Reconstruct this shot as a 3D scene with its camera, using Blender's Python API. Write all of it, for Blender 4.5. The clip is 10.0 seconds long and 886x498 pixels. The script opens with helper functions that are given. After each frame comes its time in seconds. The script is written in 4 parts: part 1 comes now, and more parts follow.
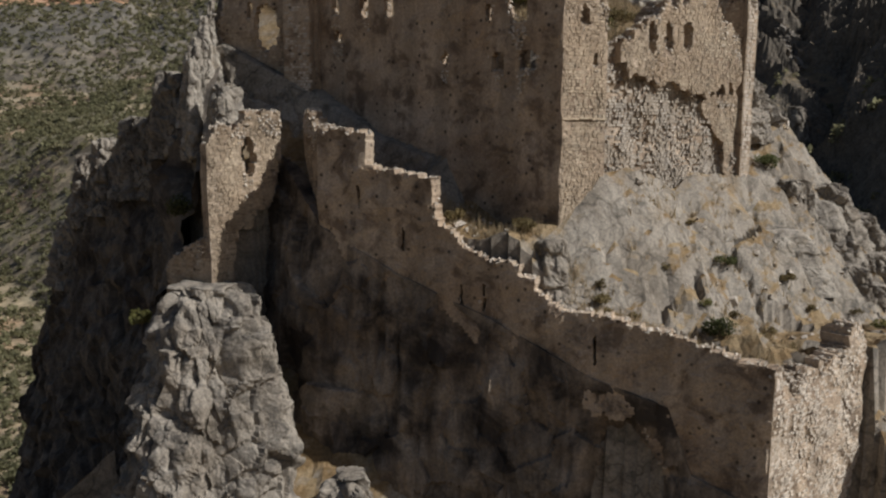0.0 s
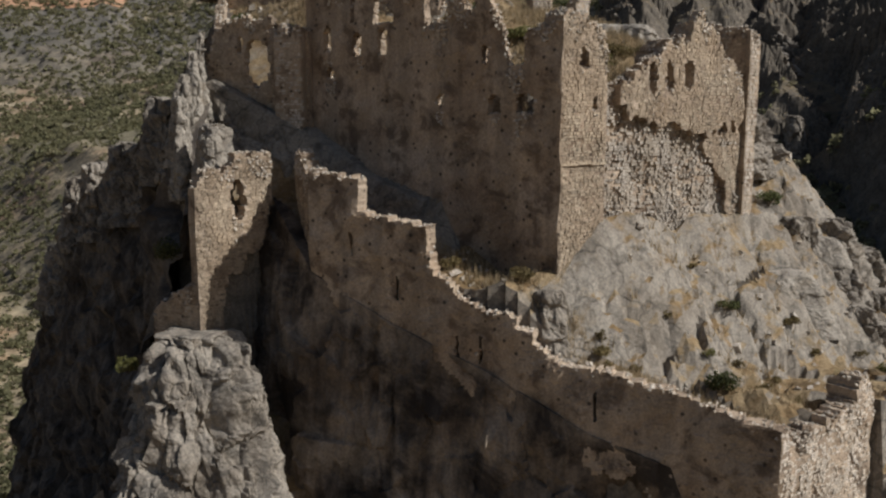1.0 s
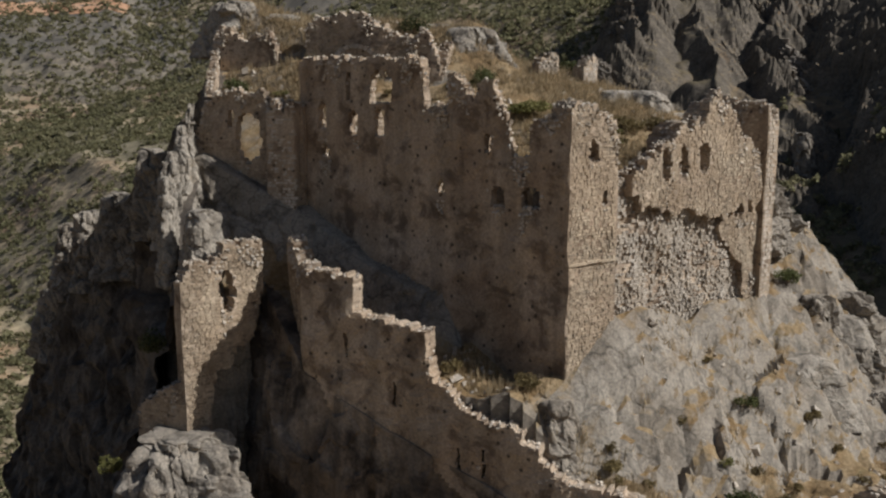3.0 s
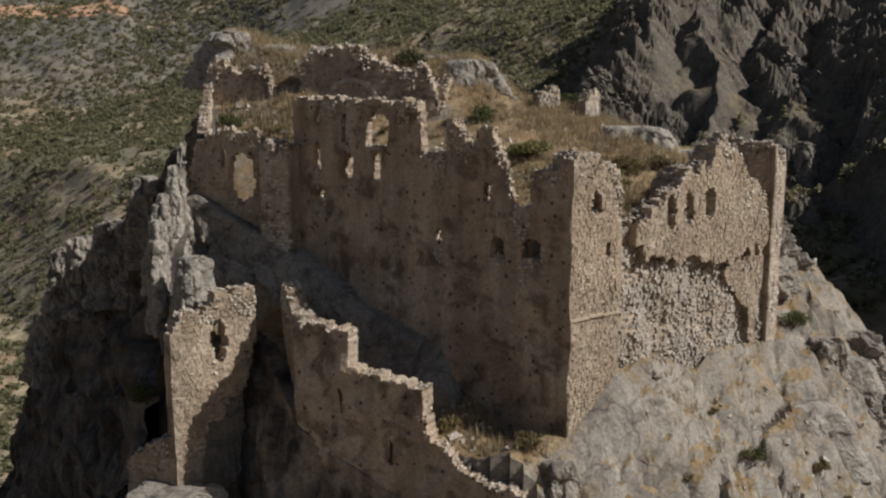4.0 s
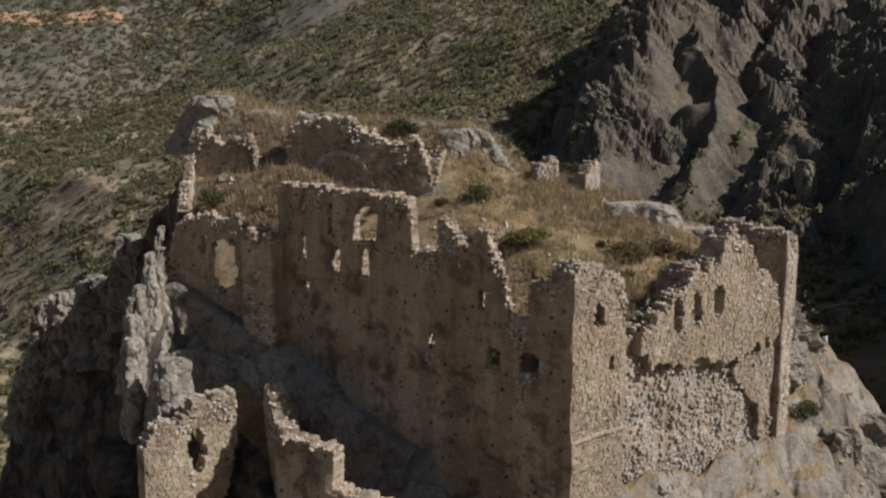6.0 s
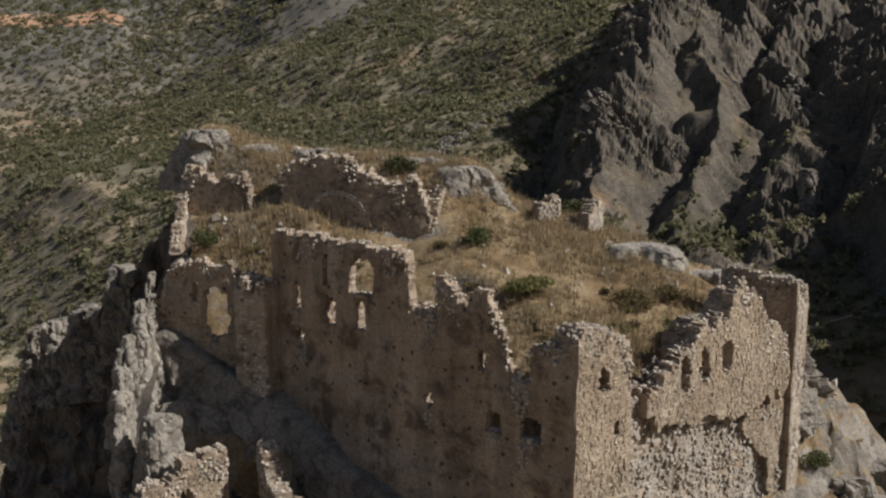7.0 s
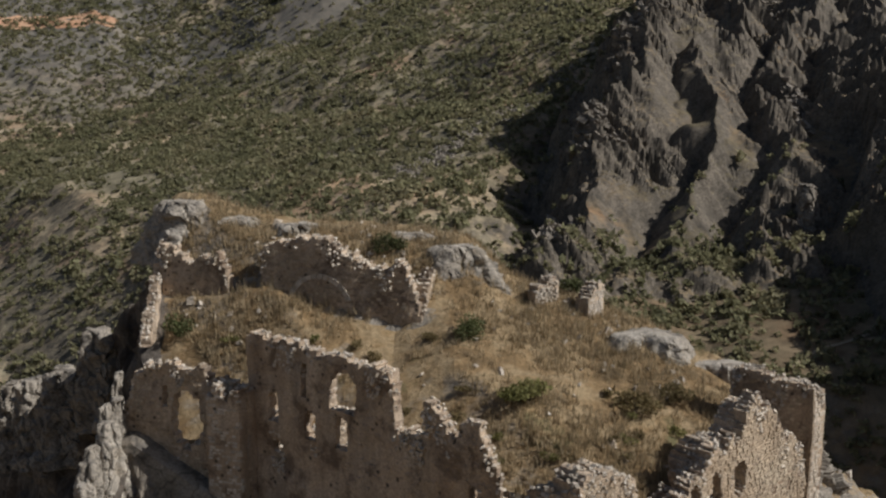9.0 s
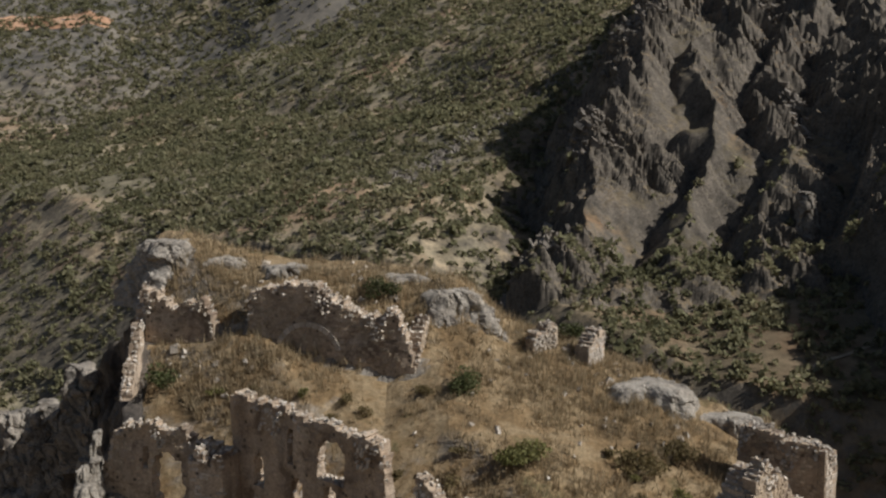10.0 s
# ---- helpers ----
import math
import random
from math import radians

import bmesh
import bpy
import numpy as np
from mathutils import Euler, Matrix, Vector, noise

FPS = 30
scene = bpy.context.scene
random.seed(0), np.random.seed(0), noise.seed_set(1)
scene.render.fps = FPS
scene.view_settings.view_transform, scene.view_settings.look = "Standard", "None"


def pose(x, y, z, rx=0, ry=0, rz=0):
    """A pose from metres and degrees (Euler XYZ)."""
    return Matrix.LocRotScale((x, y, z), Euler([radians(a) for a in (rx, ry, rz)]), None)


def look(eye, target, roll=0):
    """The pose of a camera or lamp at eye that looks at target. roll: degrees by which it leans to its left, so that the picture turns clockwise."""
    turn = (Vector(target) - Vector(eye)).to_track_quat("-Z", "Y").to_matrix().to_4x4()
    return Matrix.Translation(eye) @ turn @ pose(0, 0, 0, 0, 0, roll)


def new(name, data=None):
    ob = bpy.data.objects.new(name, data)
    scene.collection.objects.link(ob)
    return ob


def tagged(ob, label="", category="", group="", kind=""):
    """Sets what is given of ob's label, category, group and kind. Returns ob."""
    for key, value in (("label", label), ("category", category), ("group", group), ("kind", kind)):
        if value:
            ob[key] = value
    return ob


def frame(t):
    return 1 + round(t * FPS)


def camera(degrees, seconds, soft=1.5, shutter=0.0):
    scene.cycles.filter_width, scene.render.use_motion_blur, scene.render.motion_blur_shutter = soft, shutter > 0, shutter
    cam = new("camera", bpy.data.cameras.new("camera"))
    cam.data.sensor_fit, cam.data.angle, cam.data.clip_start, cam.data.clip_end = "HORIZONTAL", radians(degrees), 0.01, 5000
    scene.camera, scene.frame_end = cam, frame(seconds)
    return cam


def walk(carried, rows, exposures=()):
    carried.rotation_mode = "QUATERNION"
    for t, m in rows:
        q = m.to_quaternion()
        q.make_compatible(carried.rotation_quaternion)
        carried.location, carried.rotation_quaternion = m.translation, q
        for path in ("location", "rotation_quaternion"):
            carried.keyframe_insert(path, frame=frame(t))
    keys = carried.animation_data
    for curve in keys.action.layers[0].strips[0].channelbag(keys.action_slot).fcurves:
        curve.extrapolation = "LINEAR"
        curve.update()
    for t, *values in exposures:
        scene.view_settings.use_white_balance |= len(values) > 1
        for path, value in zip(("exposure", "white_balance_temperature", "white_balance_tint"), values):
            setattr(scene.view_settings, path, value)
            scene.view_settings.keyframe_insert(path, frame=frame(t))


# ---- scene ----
cam = camera(55.4, 10.0, soft=2.3)
EXPO, SUN_POWER, SKY_POWER = -0.12, 5.0, 0.05
SUN_AZ, SUN_EL = radians(-13.0), radians(42.0)  # azimuth from +x towards +y
METRES, EYE, TILT, LEAN, TURN = 36.0, 30.0, -9.0, 0.0, 0.0
ROWS = [
    (0.0, 0.0, 0.0, 0.0, 0.0, 0.0, -0.0),
    (0.5, 0.0016, 0.0225, 0.0438, 0.09, 0.06, 0.0),
    (1.0, 0.0032, 0.0447, 0.0857, -0.21, 0.07, 0.1),
    (1.5, 0.005, 0.0678, 0.1289, 0.17, 0.04, 0.03),
    (2.0, 0.0073, 0.0902, 0.1717, 0.05, 0.02, 0.07),
    (2.5, 0.0092, 0.1122, 0.2146, 0.1, 0.05, 0.09),
    (4.0, 0.0145, 0.1785, 0.3432, 0.1, 0.12, 0.12),
    (4.5, 0.016, 0.2007, 0.3851, 0.17, 0.08, 0.14),
    (5.0, 0.0183, 0.2231, 0.4289, 0.14, 0.17, 0.19),
    (5.5, 0.0214, 0.2445, 0.4704, -0.08, 0.2, 0.26),
    (7.0, 0.0285, 0.3147, 0.6018, 0.02, 0.18, 0.26),
    (7.5, 0.0307, 0.3389, 0.6441, -0.05, 0.17, 0.29),
    (8.0, 0.0342, 0.3663, 0.6885, 0.01, 0.09, 0.29),
    (8.5, 0.0372, 0.3939, 0.7315, -0.34, 0.06, 0.36),
    (9.0, 0.0402, 0.4248, 0.7779, -0.29, -0.03, 0.36),
    (9.5, 0.0436, 0.4563, 0.8218, -0.29, -0.09, 0.38),
    (10.0, 0.0458, 0.4907, 0.8685, -0.51, -0.16, 0.42),
]
walk(cam, [(t, pose(0, 0, EYE, TILT, LEAN, TURN) @ pose(METRES * x, METRES * y, METRES * z, 90 + pitch, roll, yaw)) for t, x, y, z, yaw, pitch, roll in ROWS],
     [(0.0, EXPO, 5960, 10), (10.0, EXPO, 5960, 10)])

# ---- world and sun ----
SUN_TO = Vector((math.cos(SUN_EL) * math.cos(SUN_AZ), math.cos(SUN_EL) * math.sin(SUN_AZ), math.sin(SUN_EL)))
world = bpy.data.worlds.new("sky")
scene.world = world
world.use_nodes = True
wn = world.node_tree.nodes
sky = wn.new("ShaderNodeTexSky")
sky.sky_type = "NISHITA"
sky.sun_disc = False
sky.sun_elevation = SUN_EL
sky.sun_rotation = math.pi / 2 - SUN_AZ
sky.dust_density = 2.0
wn["Background"].inputs["Strength"].default_value = SKY_POWER
world.node_tree.links.new(sky.outputs["Color"], wn["Background"].inputs["Color"])
sun = new("sun", bpy.data.lights.new("sun", "SUN"))
sun.data.energy, sun.data.angle, sun.data.color = SUN_POWER, radians(0.5), (1.0, 0.945, 0.87)
sun.matrix_world = look(SUN_TO * 300, (0, 0, 0))


# ---- noise in numpy ----
def rnd3(i, j, k, seed):
    n = (i.astype(np.int64) * 374761393 + j.astype(np.int64) * 668265263 + k.astype(np.int64) * 2147483647 + seed * 144665) & 0xFFFFFFFF
    n = ((n ^ (n >> 13)) * 1274126177) & 0xFFFFFFFF
    n = ((n ^ (n >> 16)) * 2246822519) & 0xFFFFFFFF
    return ((n ^ (n >> 15)) & 0xFFFFFF) / float(0xFFFFFF)


def vnoise(x, y, z, seed=0):
    """Smooth noise from -1 to 1."""
    i, j, k = np.floor(x), np.floor(y), np.floor(z)
    a, b, c = x - i, y - j, z - k
    a, b, c = a * a * (3 - 2 * a), b * b * (3 - 2 * b), c * c * (3 - 2 * c)
    out = 0
    for di in (0, 1):
        for dj in (0, 1):
            for dk in (0, 1):
                out = out + (a if di else 1 - a) * (b if dj else 1 - b) * (c if dk else 1 - c) * rnd3(i + di, j + dj, k + dk, seed)
    return out * 2 - 1


def fbm(x, y, z, size, octaves=4, seed=0, ridged=False):
    out, amp = 0, 1.0
    for o in range(octaves):
        n = vnoise(x / size, y / size, z / size, seed + o)
        out = out + amp * ((1 - 2 * np.abs(n)) if ridged else n)
        size, amp = size * 0.5, amp * 0.5
    return out


def cells(x, y, z, size, seed=0):
    """Scattered cells: the gap to the next cell, a level for each cell and a tilted plane across it, in cell sizes."""
    x, y, z = x / size, y / size, z / size
    i, j, k = np.floor(x), np.floor(y), np.floor(z)
    f1, f2 = np.full(np.shape(x), 9.0), np.full(np.shape(x), 9.0)
    level, plane = np.zeros(np.shape(x)), np.zeros(np.shape(x))
    for di in (-1, 0, 1):
        for dj in (-1, 0, 1):
            for dk in (-1, 0, 1):
                a, b, c = i + di, j + dj, k + dk
                ra, rb, rc = rnd3(a, b, c, seed), rnd3(a, b, c, seed + 1), rnd3(a, b, c, seed + 2)
                dx, dy, dz = x - a - ra, y - b - rb, z - c - rc
                d = np.sqrt(dx * dx + dy * dy + dz * dz)
                first = d < f1
                f2 = np.where(first, f1, np.minimum(f2, d))
                level = np.where(first, rc, level)
                plane = np.where(first, dx * (2 * rb - 1) + dy * (2 * rc - 1) + dz * (2 * ra - 1), plane)
                f1 = np.where(first, d, f1)
    return f2 - f1, level, plane


def rocky(x, y, z, size, seed=0, crack=0.3):
    """Relief of jointed limestone: tilted blocks parted by cracks, about -1 to 1."""
    wx = x + size * 0.22 * vnoise(x / size * 1.7, y / size * 1.7, z / size * 1.7, seed + 40)
    wy = y + size * 0.22 * vnoise(x / size * 1.7, y / size * 1.7, z / size * 1.7, seed + 41)
    g, l, p = cells(wx, wy, z * 0.6, size, seed)
    g2, l2, p2 = cells(wx, wy, z * 0.7, size * 0.42, seed + 7)
    big = (l - 0.5) * 0.5 + p * 0.7 + np.minimum(g * 6.0, 1.0) * crack
    little = (l2 - 0.5) * 0.25 + p2 * 0.42 + np.minimum(g2 * 6.0, 1.0) * crack * 0.4
    return big + little + 0.3 * fbm(x, y, z, size * 0.4, 5, seed + 20) - 0.45


def slabs(x, y, z):
    """Relief of large smooth slabs leaning downhill, parted by narrow joints."""
    a, b = x * 0.8 + y * 0.6, y * 0.8 - x * 0.6
    a, b = a + 0.9 * vnoise(x / 3, y / 3, z / 3, 64), b + 0.9 * vnoise(x / 3, y / 3, z / 3, 65)
    g, l, p = cells(a * 0.85, b * 0.6, z * 0.35, 4.2, 60)
    g2, l2, p2 = cells(a, b * 0.7, z * 0.5, 1.9, 67)
    broken = np.clip(0.4 + 1.4 * fbm(x, y, z, 8, 2, 68), 0, 1)
    return (l - 0.5) * 0.55 + p * 0.85 + np.minimum(g * 8, 1) * 0.3 + broken * ((l2 - 0.5) * 0.3 + p2 * 0.4 + np.minimum(g2 * 7, 1) * 0.15) + 0.1 * fbm(x, y, z, 1.4, 4, 69) - 0.4


# ---- materials ----
def material(name, colours, scale, rough=0.9, bump=0.4, fine=18.0, stain=None, island=0.0, spots=None, extra=None, thin=0.0, cracks=0.0, runs=0.0):
    """Earthy surface: noise at a broad and a fine scale between the given colours, with stains, spots and relief."""
    m = bpy.data.materials.new(name)
    m.use_nodes = True
    nt = m.node_tree
    nodes, link = nt.nodes, nt.links.new
    bsdf = nodes["Principled BSDF"]
    bsdf.inputs["Roughness"].default_value = rough
    bsdf.inputs["Specular IOR Level"].default_value = 0.2
    geo = nodes.new("ShaderNodeNewGeometry")
    pos = geo.outputs["Position"]

    def noise_at(size, detail=6.0, roughness=0.6, dist=0.0):
        n = nodes.new("ShaderNodeTexNoise")
        n.inputs["Scale"].default_value, n.inputs["Detail"].default_value = size, detail
        n.inputs["Roughness"].default_value, n.inputs["Distortion"].default_value = roughness, dist
        link(pos, n.inputs["Vector"])
        return n.outputs["Fac"]

    def ramp(value, stops):
        r = nodes.new("ShaderNodeValToRGB")
        while len(r.color_ramp.elements) < len(stops):
            r.color_ramp.elements.new(0.5)
        for e, (p, c) in zip(r.color_ramp.elements, stops):
            e.position, e.color = p, (*c, 1) if len(c) == 3 else c
        link(value, r.inputs["Fac"])
        return r.outputs["Color"]

    def mix(a, b, fac, blend="MIX"):
        x = nodes.new("ShaderNodeMix")
        x.data_type, x.blend_type = "RGBA", blend
        for sock, val in ((x.inputs[0], fac), (x.inputs[6], a), (x.inputs[7], b)):
            if isinstance(val, (int, float)):
                sock.default_value = val
            elif isinstance(val, tuple):
                sock.default_value = (*val, 1)
            else:
                link(val, sock)
        return x.outputs[2]

    n = len(colours)
    broad = ramp(noise_at(scale, 8.0, 0.62), [(0.3 + 0.4 * i / max(1, n - 1), c) for i, c in enumerate(colours)])
    tone = ramp(noise_at(fine, 5.0, 0.7), [(0.3, (0.62, 0.62, 0.62)), (0.7, (1.25, 1.22, 1.18))])
    col = mix(broad, tone, 1.0, "MULTIPLY")
    if stain:
        col = mix(col, stain[0], ramp(noise_at(stain[1], 7.0, 0.65, 0.4), [(stain[2], (0, 0, 0)), (stain[2] + 0.12, (stain[3],) * 3)]))
    if spots:
        v = nodes.new("ShaderNodeTexVoronoi")
        v.inputs["Scale"].default_value = spots[1]
        link(pos, v.inputs["Vector"])
        col = mix(col, spots[0], ramp(v.outputs["Distance"], [(spots[2], (0.85,) * 3), (spots[2] + 0.1, (0, 0, 0))]))
    if runs:
        flat = nodes.new("ShaderNodeMapping")
        flat.inputs["Scale"].default_value = (0.9, 0.9, 0.1)
        link(pos, flat.inputs["Vector"])
        n2 = nodes.new("ShaderNodeTexNoise")
        n2.inputs["Scale"].default_value, n2.inputs["Detail"].default_value = 1.0, 7.0
        link(flat.outputs[0], n2.inputs["Vector"])
        col = mix(col, ramp(n2.outputs["Fac"], [(0.42, (1 - runs, 1 - runs * 1.05, 1 - runs * 1.1)), (0.58, (1.08, 1.06, 1.04))]), 1.0, "MULTIPLY")
    if cracks:
        warp = nodes.new("ShaderNodeTexNoise")
        warp.inputs["Scale"].default_value = 0.5
        link(pos, warp.inputs["Vector"])
        sway = nodes.new("ShaderNodeVectorMath")
        sway.operation = "MULTIPLY_ADD"
        link(warp.outputs["Color"], sway.inputs[0])
        sway.inputs[1].default_value = (4.5, 4.5, 3.0)
        link(pos, sway.inputs[2])
        for size, wide, deep in ((cracks, 0.035, 0.5), (cracks * 3.7, 0.06, 0.7)):
            v = nodes.new("ShaderNodeTexVoronoi")
            v.feature = "DISTANCE_TO_EDGE"
            v.inputs["Scale"].default_value = size
            link(sway.outputs[0], v.inputs["Vector"])
            col = mix(col, ramp(v.outputs["Distance"], [(0.0, (deep,) * 3), (wide, (1, 1, 1))]), 0.85, "MULTIPLY")
    if island:
        shade = ramp(geo.outputs["Random Per Island"], [(0.0, (1 - island,) * 3), (0.5, (1.0, 0.97, 0.94)), (1.0, (1 + island * 0.8,) * 3)])
        col = mix(col, shade, 1.0, "MULTIPLY")
        info = nodes.new("ShaderNodeObjectInfo")
        shade = ramp(info.outputs["Random"], [(0.0, (1 - island,) * 3), (1.0, (1 + island,) * 3)])
        col = mix(col, shade, 0.7, "MULTIPLY")
    if extra:
        col = extra(nodes, link, geo, noise_at, ramp, mix, col)
    link(col, bsdf.inputs["Base Color"])
    b = nodes.new("ShaderNodeBump")
    b.inputs["Strength"].default_value, b.inputs["Distance"].default_value = bump, 0.25
    link(noise_at(fine * 0.35, 9.0, 0.7), b.inputs["Height"])
    link(b.outputs["Normal"], bsdf.inputs["Normal"])
    if thin:
        tr = nodes.new("ShaderNodeBsdfTranslucent")
        link(col, tr.inputs["Color"])
        both = nodes.new("ShaderNodeMixShader")
        both.inputs[0].default_value = thin
        link(bsdf.outputs[0], both.inputs[1])
        link(tr.outputs[0], both.inputs[2])
        link(both.outputs[0], nodes["Material Output"].inputs["Surface"])
    return m


def ground_cover(nodes, link, geo, noise_at, ramp, mix, col):
    """Dry grass and soil on gentle ground, bare limestone on steep ground; red earth and pale fields on the far hills."""
    sep = nodes.new("ShaderNodeSeparateXYZ")
    link(geo.outputs["True Normal"], sep.inputs[0])
    add = nodes.new("ShaderNodeMath")
    add.operation = "MULTIPLY_ADD"
    link(noise_at(0.35, 7.0, 0.7), add.inputs[0])
    add.inputs[1].default_value = 0.85
    link(sep.outputs["Z"], add.inputs[2])
    flat = ramp_range(nodes, link, add.outputs[0], 0.97, 1.15)
    grass = ramp(noise_at(0.22, 8.0, 0.65), [(0.32, (0.11, 0.078, 0.044)), (0.44, (0.215, 0.142, 0.072)), (0.53, (0.29, 0.215, 0.128)), (0.6, (0.235, 0.16, 0.085)), (0.68, (0.14, 0.12, 0.06))])
    tuft = ramp(noise_at(3.5, 6.0, 0.75), [(0.32, (0.6, 0.6, 0.55)), (0.68, (1.25, 1.25, 1.2))])
    grass = mix(grass, tuft, 1.0, "MULTIPLY")
    col = mix(col, grass, flat)
    place = nodes.new("ShaderNodeSeparateXYZ")
    link(geo.outputs["Position"], place.inputs[0])
    far = ramp_range(nodes, link, place.outputs["Y"], 130.0, 200.0)
    soil = ramp(noise_at(0.018, 9.0, 0.62), [(0.3, (0.13, 0.122, 0.088)), (0.45, (0.185, 0.168, 0.122)), (0.55, (0.265, 0.222, 0.158)), (0.63, (0.26, 0.185, 0.122)), (0.72, (0.2, 0.186, 0.16))])
    soil = mix(soil, (1.32, 1.28, 1.22), 1.0, "MULTIPLY")
    soil = mix(soil, ramp(noise_at(0.35, 8.0, 0.75), [(0.3, (0.55, 0.55, 0.52)), (0.7, (1.3, 1.28, 1.25))]), 1.0, "MULTIPLY")
    soil = mix(soil, ramp(noise_at(0.06, 6.0, 0.7, 0.6), [(0.36, (0.66, 0.65, 0.62)), (0.64, (1.14, 1.12, 1.08))]), 1.0, "MULTIPLY")
    # browner earth below the crags across the gully
    across = nodes.new("ShaderNodeMath")
    across.operation = "MULTIPLY"
    link(ramp_range(nodes, link, place.outputs["X"], 12.0, 45.0), across.inputs[0])
    link(ramp_range(nodes, link, place.outputs["Y"], 480.0, 400.0), across.inputs[1])
    soil = mix(soil, mix(soil, (0.56, 0.52, 0.48), 1.0, "MULTIPLY"), across.outputs[0])
    steep = ramp_range(nodes, link, add.outputs[0], 1.05, 1.3)
    crag = ramp(noise_at(0.12, 9.0, 0.7), [(0.3, (0.08, 0.07, 0.056)), (0.55, (0.15, 0.128, 0.1)), (0.75, (0.24, 0.2, 0.155))])
    crag = mix(crag, ramp(noise_at(0.7, 8.0, 0.8, 1.0), [(0.38, (0.45, 0.44, 0.42)), (0.6, (1.15, 1.13, 1.1))]), 1.0, "MULTIPLY")
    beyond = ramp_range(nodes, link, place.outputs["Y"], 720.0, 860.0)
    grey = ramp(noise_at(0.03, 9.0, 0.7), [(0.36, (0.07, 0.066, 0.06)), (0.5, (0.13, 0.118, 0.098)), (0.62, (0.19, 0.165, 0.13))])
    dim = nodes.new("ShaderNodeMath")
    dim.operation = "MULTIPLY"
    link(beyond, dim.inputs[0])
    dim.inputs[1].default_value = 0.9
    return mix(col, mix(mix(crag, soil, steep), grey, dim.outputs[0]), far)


def ramp_range(nodes, link, value, low, high):
    r = nodes.new("ShaderNodeMapRange")
    r.inputs["From Min"].default_value, r.inputs["From Max"].default_value = low, high
    link(value, r.inputs["Value"])
    return r.outputs["Result"]


ROCK = [(0.165, 0.14, 0.107), (0.255, 0.22, 0.175), (0.335, 0.298, 0.245), (0.238, 0.195, 0.142)]
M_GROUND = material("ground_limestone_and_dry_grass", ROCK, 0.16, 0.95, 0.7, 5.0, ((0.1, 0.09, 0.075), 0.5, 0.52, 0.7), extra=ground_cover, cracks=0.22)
M_ROCK = material("weathered_limestone", ROCK, 0.3, 0.92, 0.7, 6.0, ((0.09, 0.08, 0.068), 0.45, 0.52, 0.75), cracks=0.28)
M_PALEROCK = material("pale_sunlit_limestone", [(0.22, 0.19, 0.148), (0.31, 0.275, 0.225), (0.4, 0.36, 0.3), (0.3, 0.25, 0.185)], 0.4, 0.92, 0.7, 6.0, ((0.13, 0.11, 0.09), 0.6, 0.55, 0.6), cracks=0.35)
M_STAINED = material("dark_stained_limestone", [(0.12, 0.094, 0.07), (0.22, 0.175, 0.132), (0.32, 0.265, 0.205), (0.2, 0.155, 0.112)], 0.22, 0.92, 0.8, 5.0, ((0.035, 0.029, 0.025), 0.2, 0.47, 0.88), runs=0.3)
# base colour about half of M_ROCK: the west cliff's shade put into the rock
M_CLIFFSHADE = material("shade_toned_cliff_limestone", [(0.065, 0.058, 0.05), (0.125, 0.108, 0.09), (0.19, 0.165, 0.135), (0.13, 0.105, 0.08)], 0.18, 0.92, 0.9, 4.0, ((0.035, 0.03, 0.028), 0.3, 0.5, 0.7), runs=0.2)
M_WALL = material("ochre_rubble_core", [(0.33, 0.245, 0.17), (0.47, 0.375, 0.275), (0.56, 0.465, 0.36)], 0.25, 0.95, 0.8, 7.0, ((0.13, 0.092, 0.064), 0.55, 0.5, 0.75), spots=((0.05, 0.04, 0.03), 1.3, 0.1), runs=0.17)
M_STONE = material("ochre_limestone_block", [(0.3, 0.228, 0.152), (0.42, 0.34, 0.245), (0.49, 0.415, 0.31)], 0.35, 0.9, 0.6, 9.0, ((0.15, 0.105, 0.07), 0.5, 0.6, 0.6), island=0.28)
M_PALE = material("pale_broken_stone", [(0.42, 0.36, 0.28), (0.52, 0.46, 0.38), (0.58, 0.53, 0.46)], 0.6, 0.92, 0.6, 8.0, island=0.22)
M_LEAF = material("dusty_green_leaf", [(0.07, 0.082, 0.03), (0.1, 0.112, 0.045), (0.14, 0.14, 0.065)], 0.5, 0.7, 0.1, 4.0, island=0.35, thin=0.45)
M_SCRUB = material("hillside_scrub_leaf", [(0.165, 0.165, 0.09), (0.23, 0.222, 0.126), (0.28, 0.255, 0.155)], 0.03, 0.8, 0.1, 0.6, island=0.35, thin=0.6)
M_BARK = material("grey_bark", [(0.1, 0.08, 0.06), (0.16, 0.13, 0.1)], 2.0, 0.9, 0.5, 12.0)
M_STRAW = material("dry_straw_grass", [(0.33, 0.255, 0.145), (0.42, 0.335, 0.205), (0.48, 0.4, 0.265)], 0.5, 0.85, 0.1, 3.0, island=0.3, thin=0.45)


# ---- mesh helpers ----
def quick_mesh(name, verts, faces, mat, smooth=False):
    """A mesh from arrays: verts n x 3, faces m x 3 or m x 4."""
    me = bpy.data.meshes.new(name)
    verts, faces = np.asarray(verts, dtype=np.float32), np.asarray(faces, dtype=np.int32)
    k = faces.shape[1]
    me.vertices.add(len(verts))
    me.vertices.foreach_set("co", verts.ravel())
    me.loops.add(faces.size)
    me.loops.foreach_set("vertex_index", faces.ravel())
    me.polygons.add(len(faces))
    me.polygons.foreach_set("loop_start", np.arange(len(faces), dtype=np.int32) * k)
    me.polygons.foreach_set("loop_total", np.full(len(faces), k, dtype=np.int32))
    me.polygons.foreach_set("use_smooth", np.full(len(faces), smooth))
    me.materials.append(mat)
    me.update(calc_edges=True)
    return me


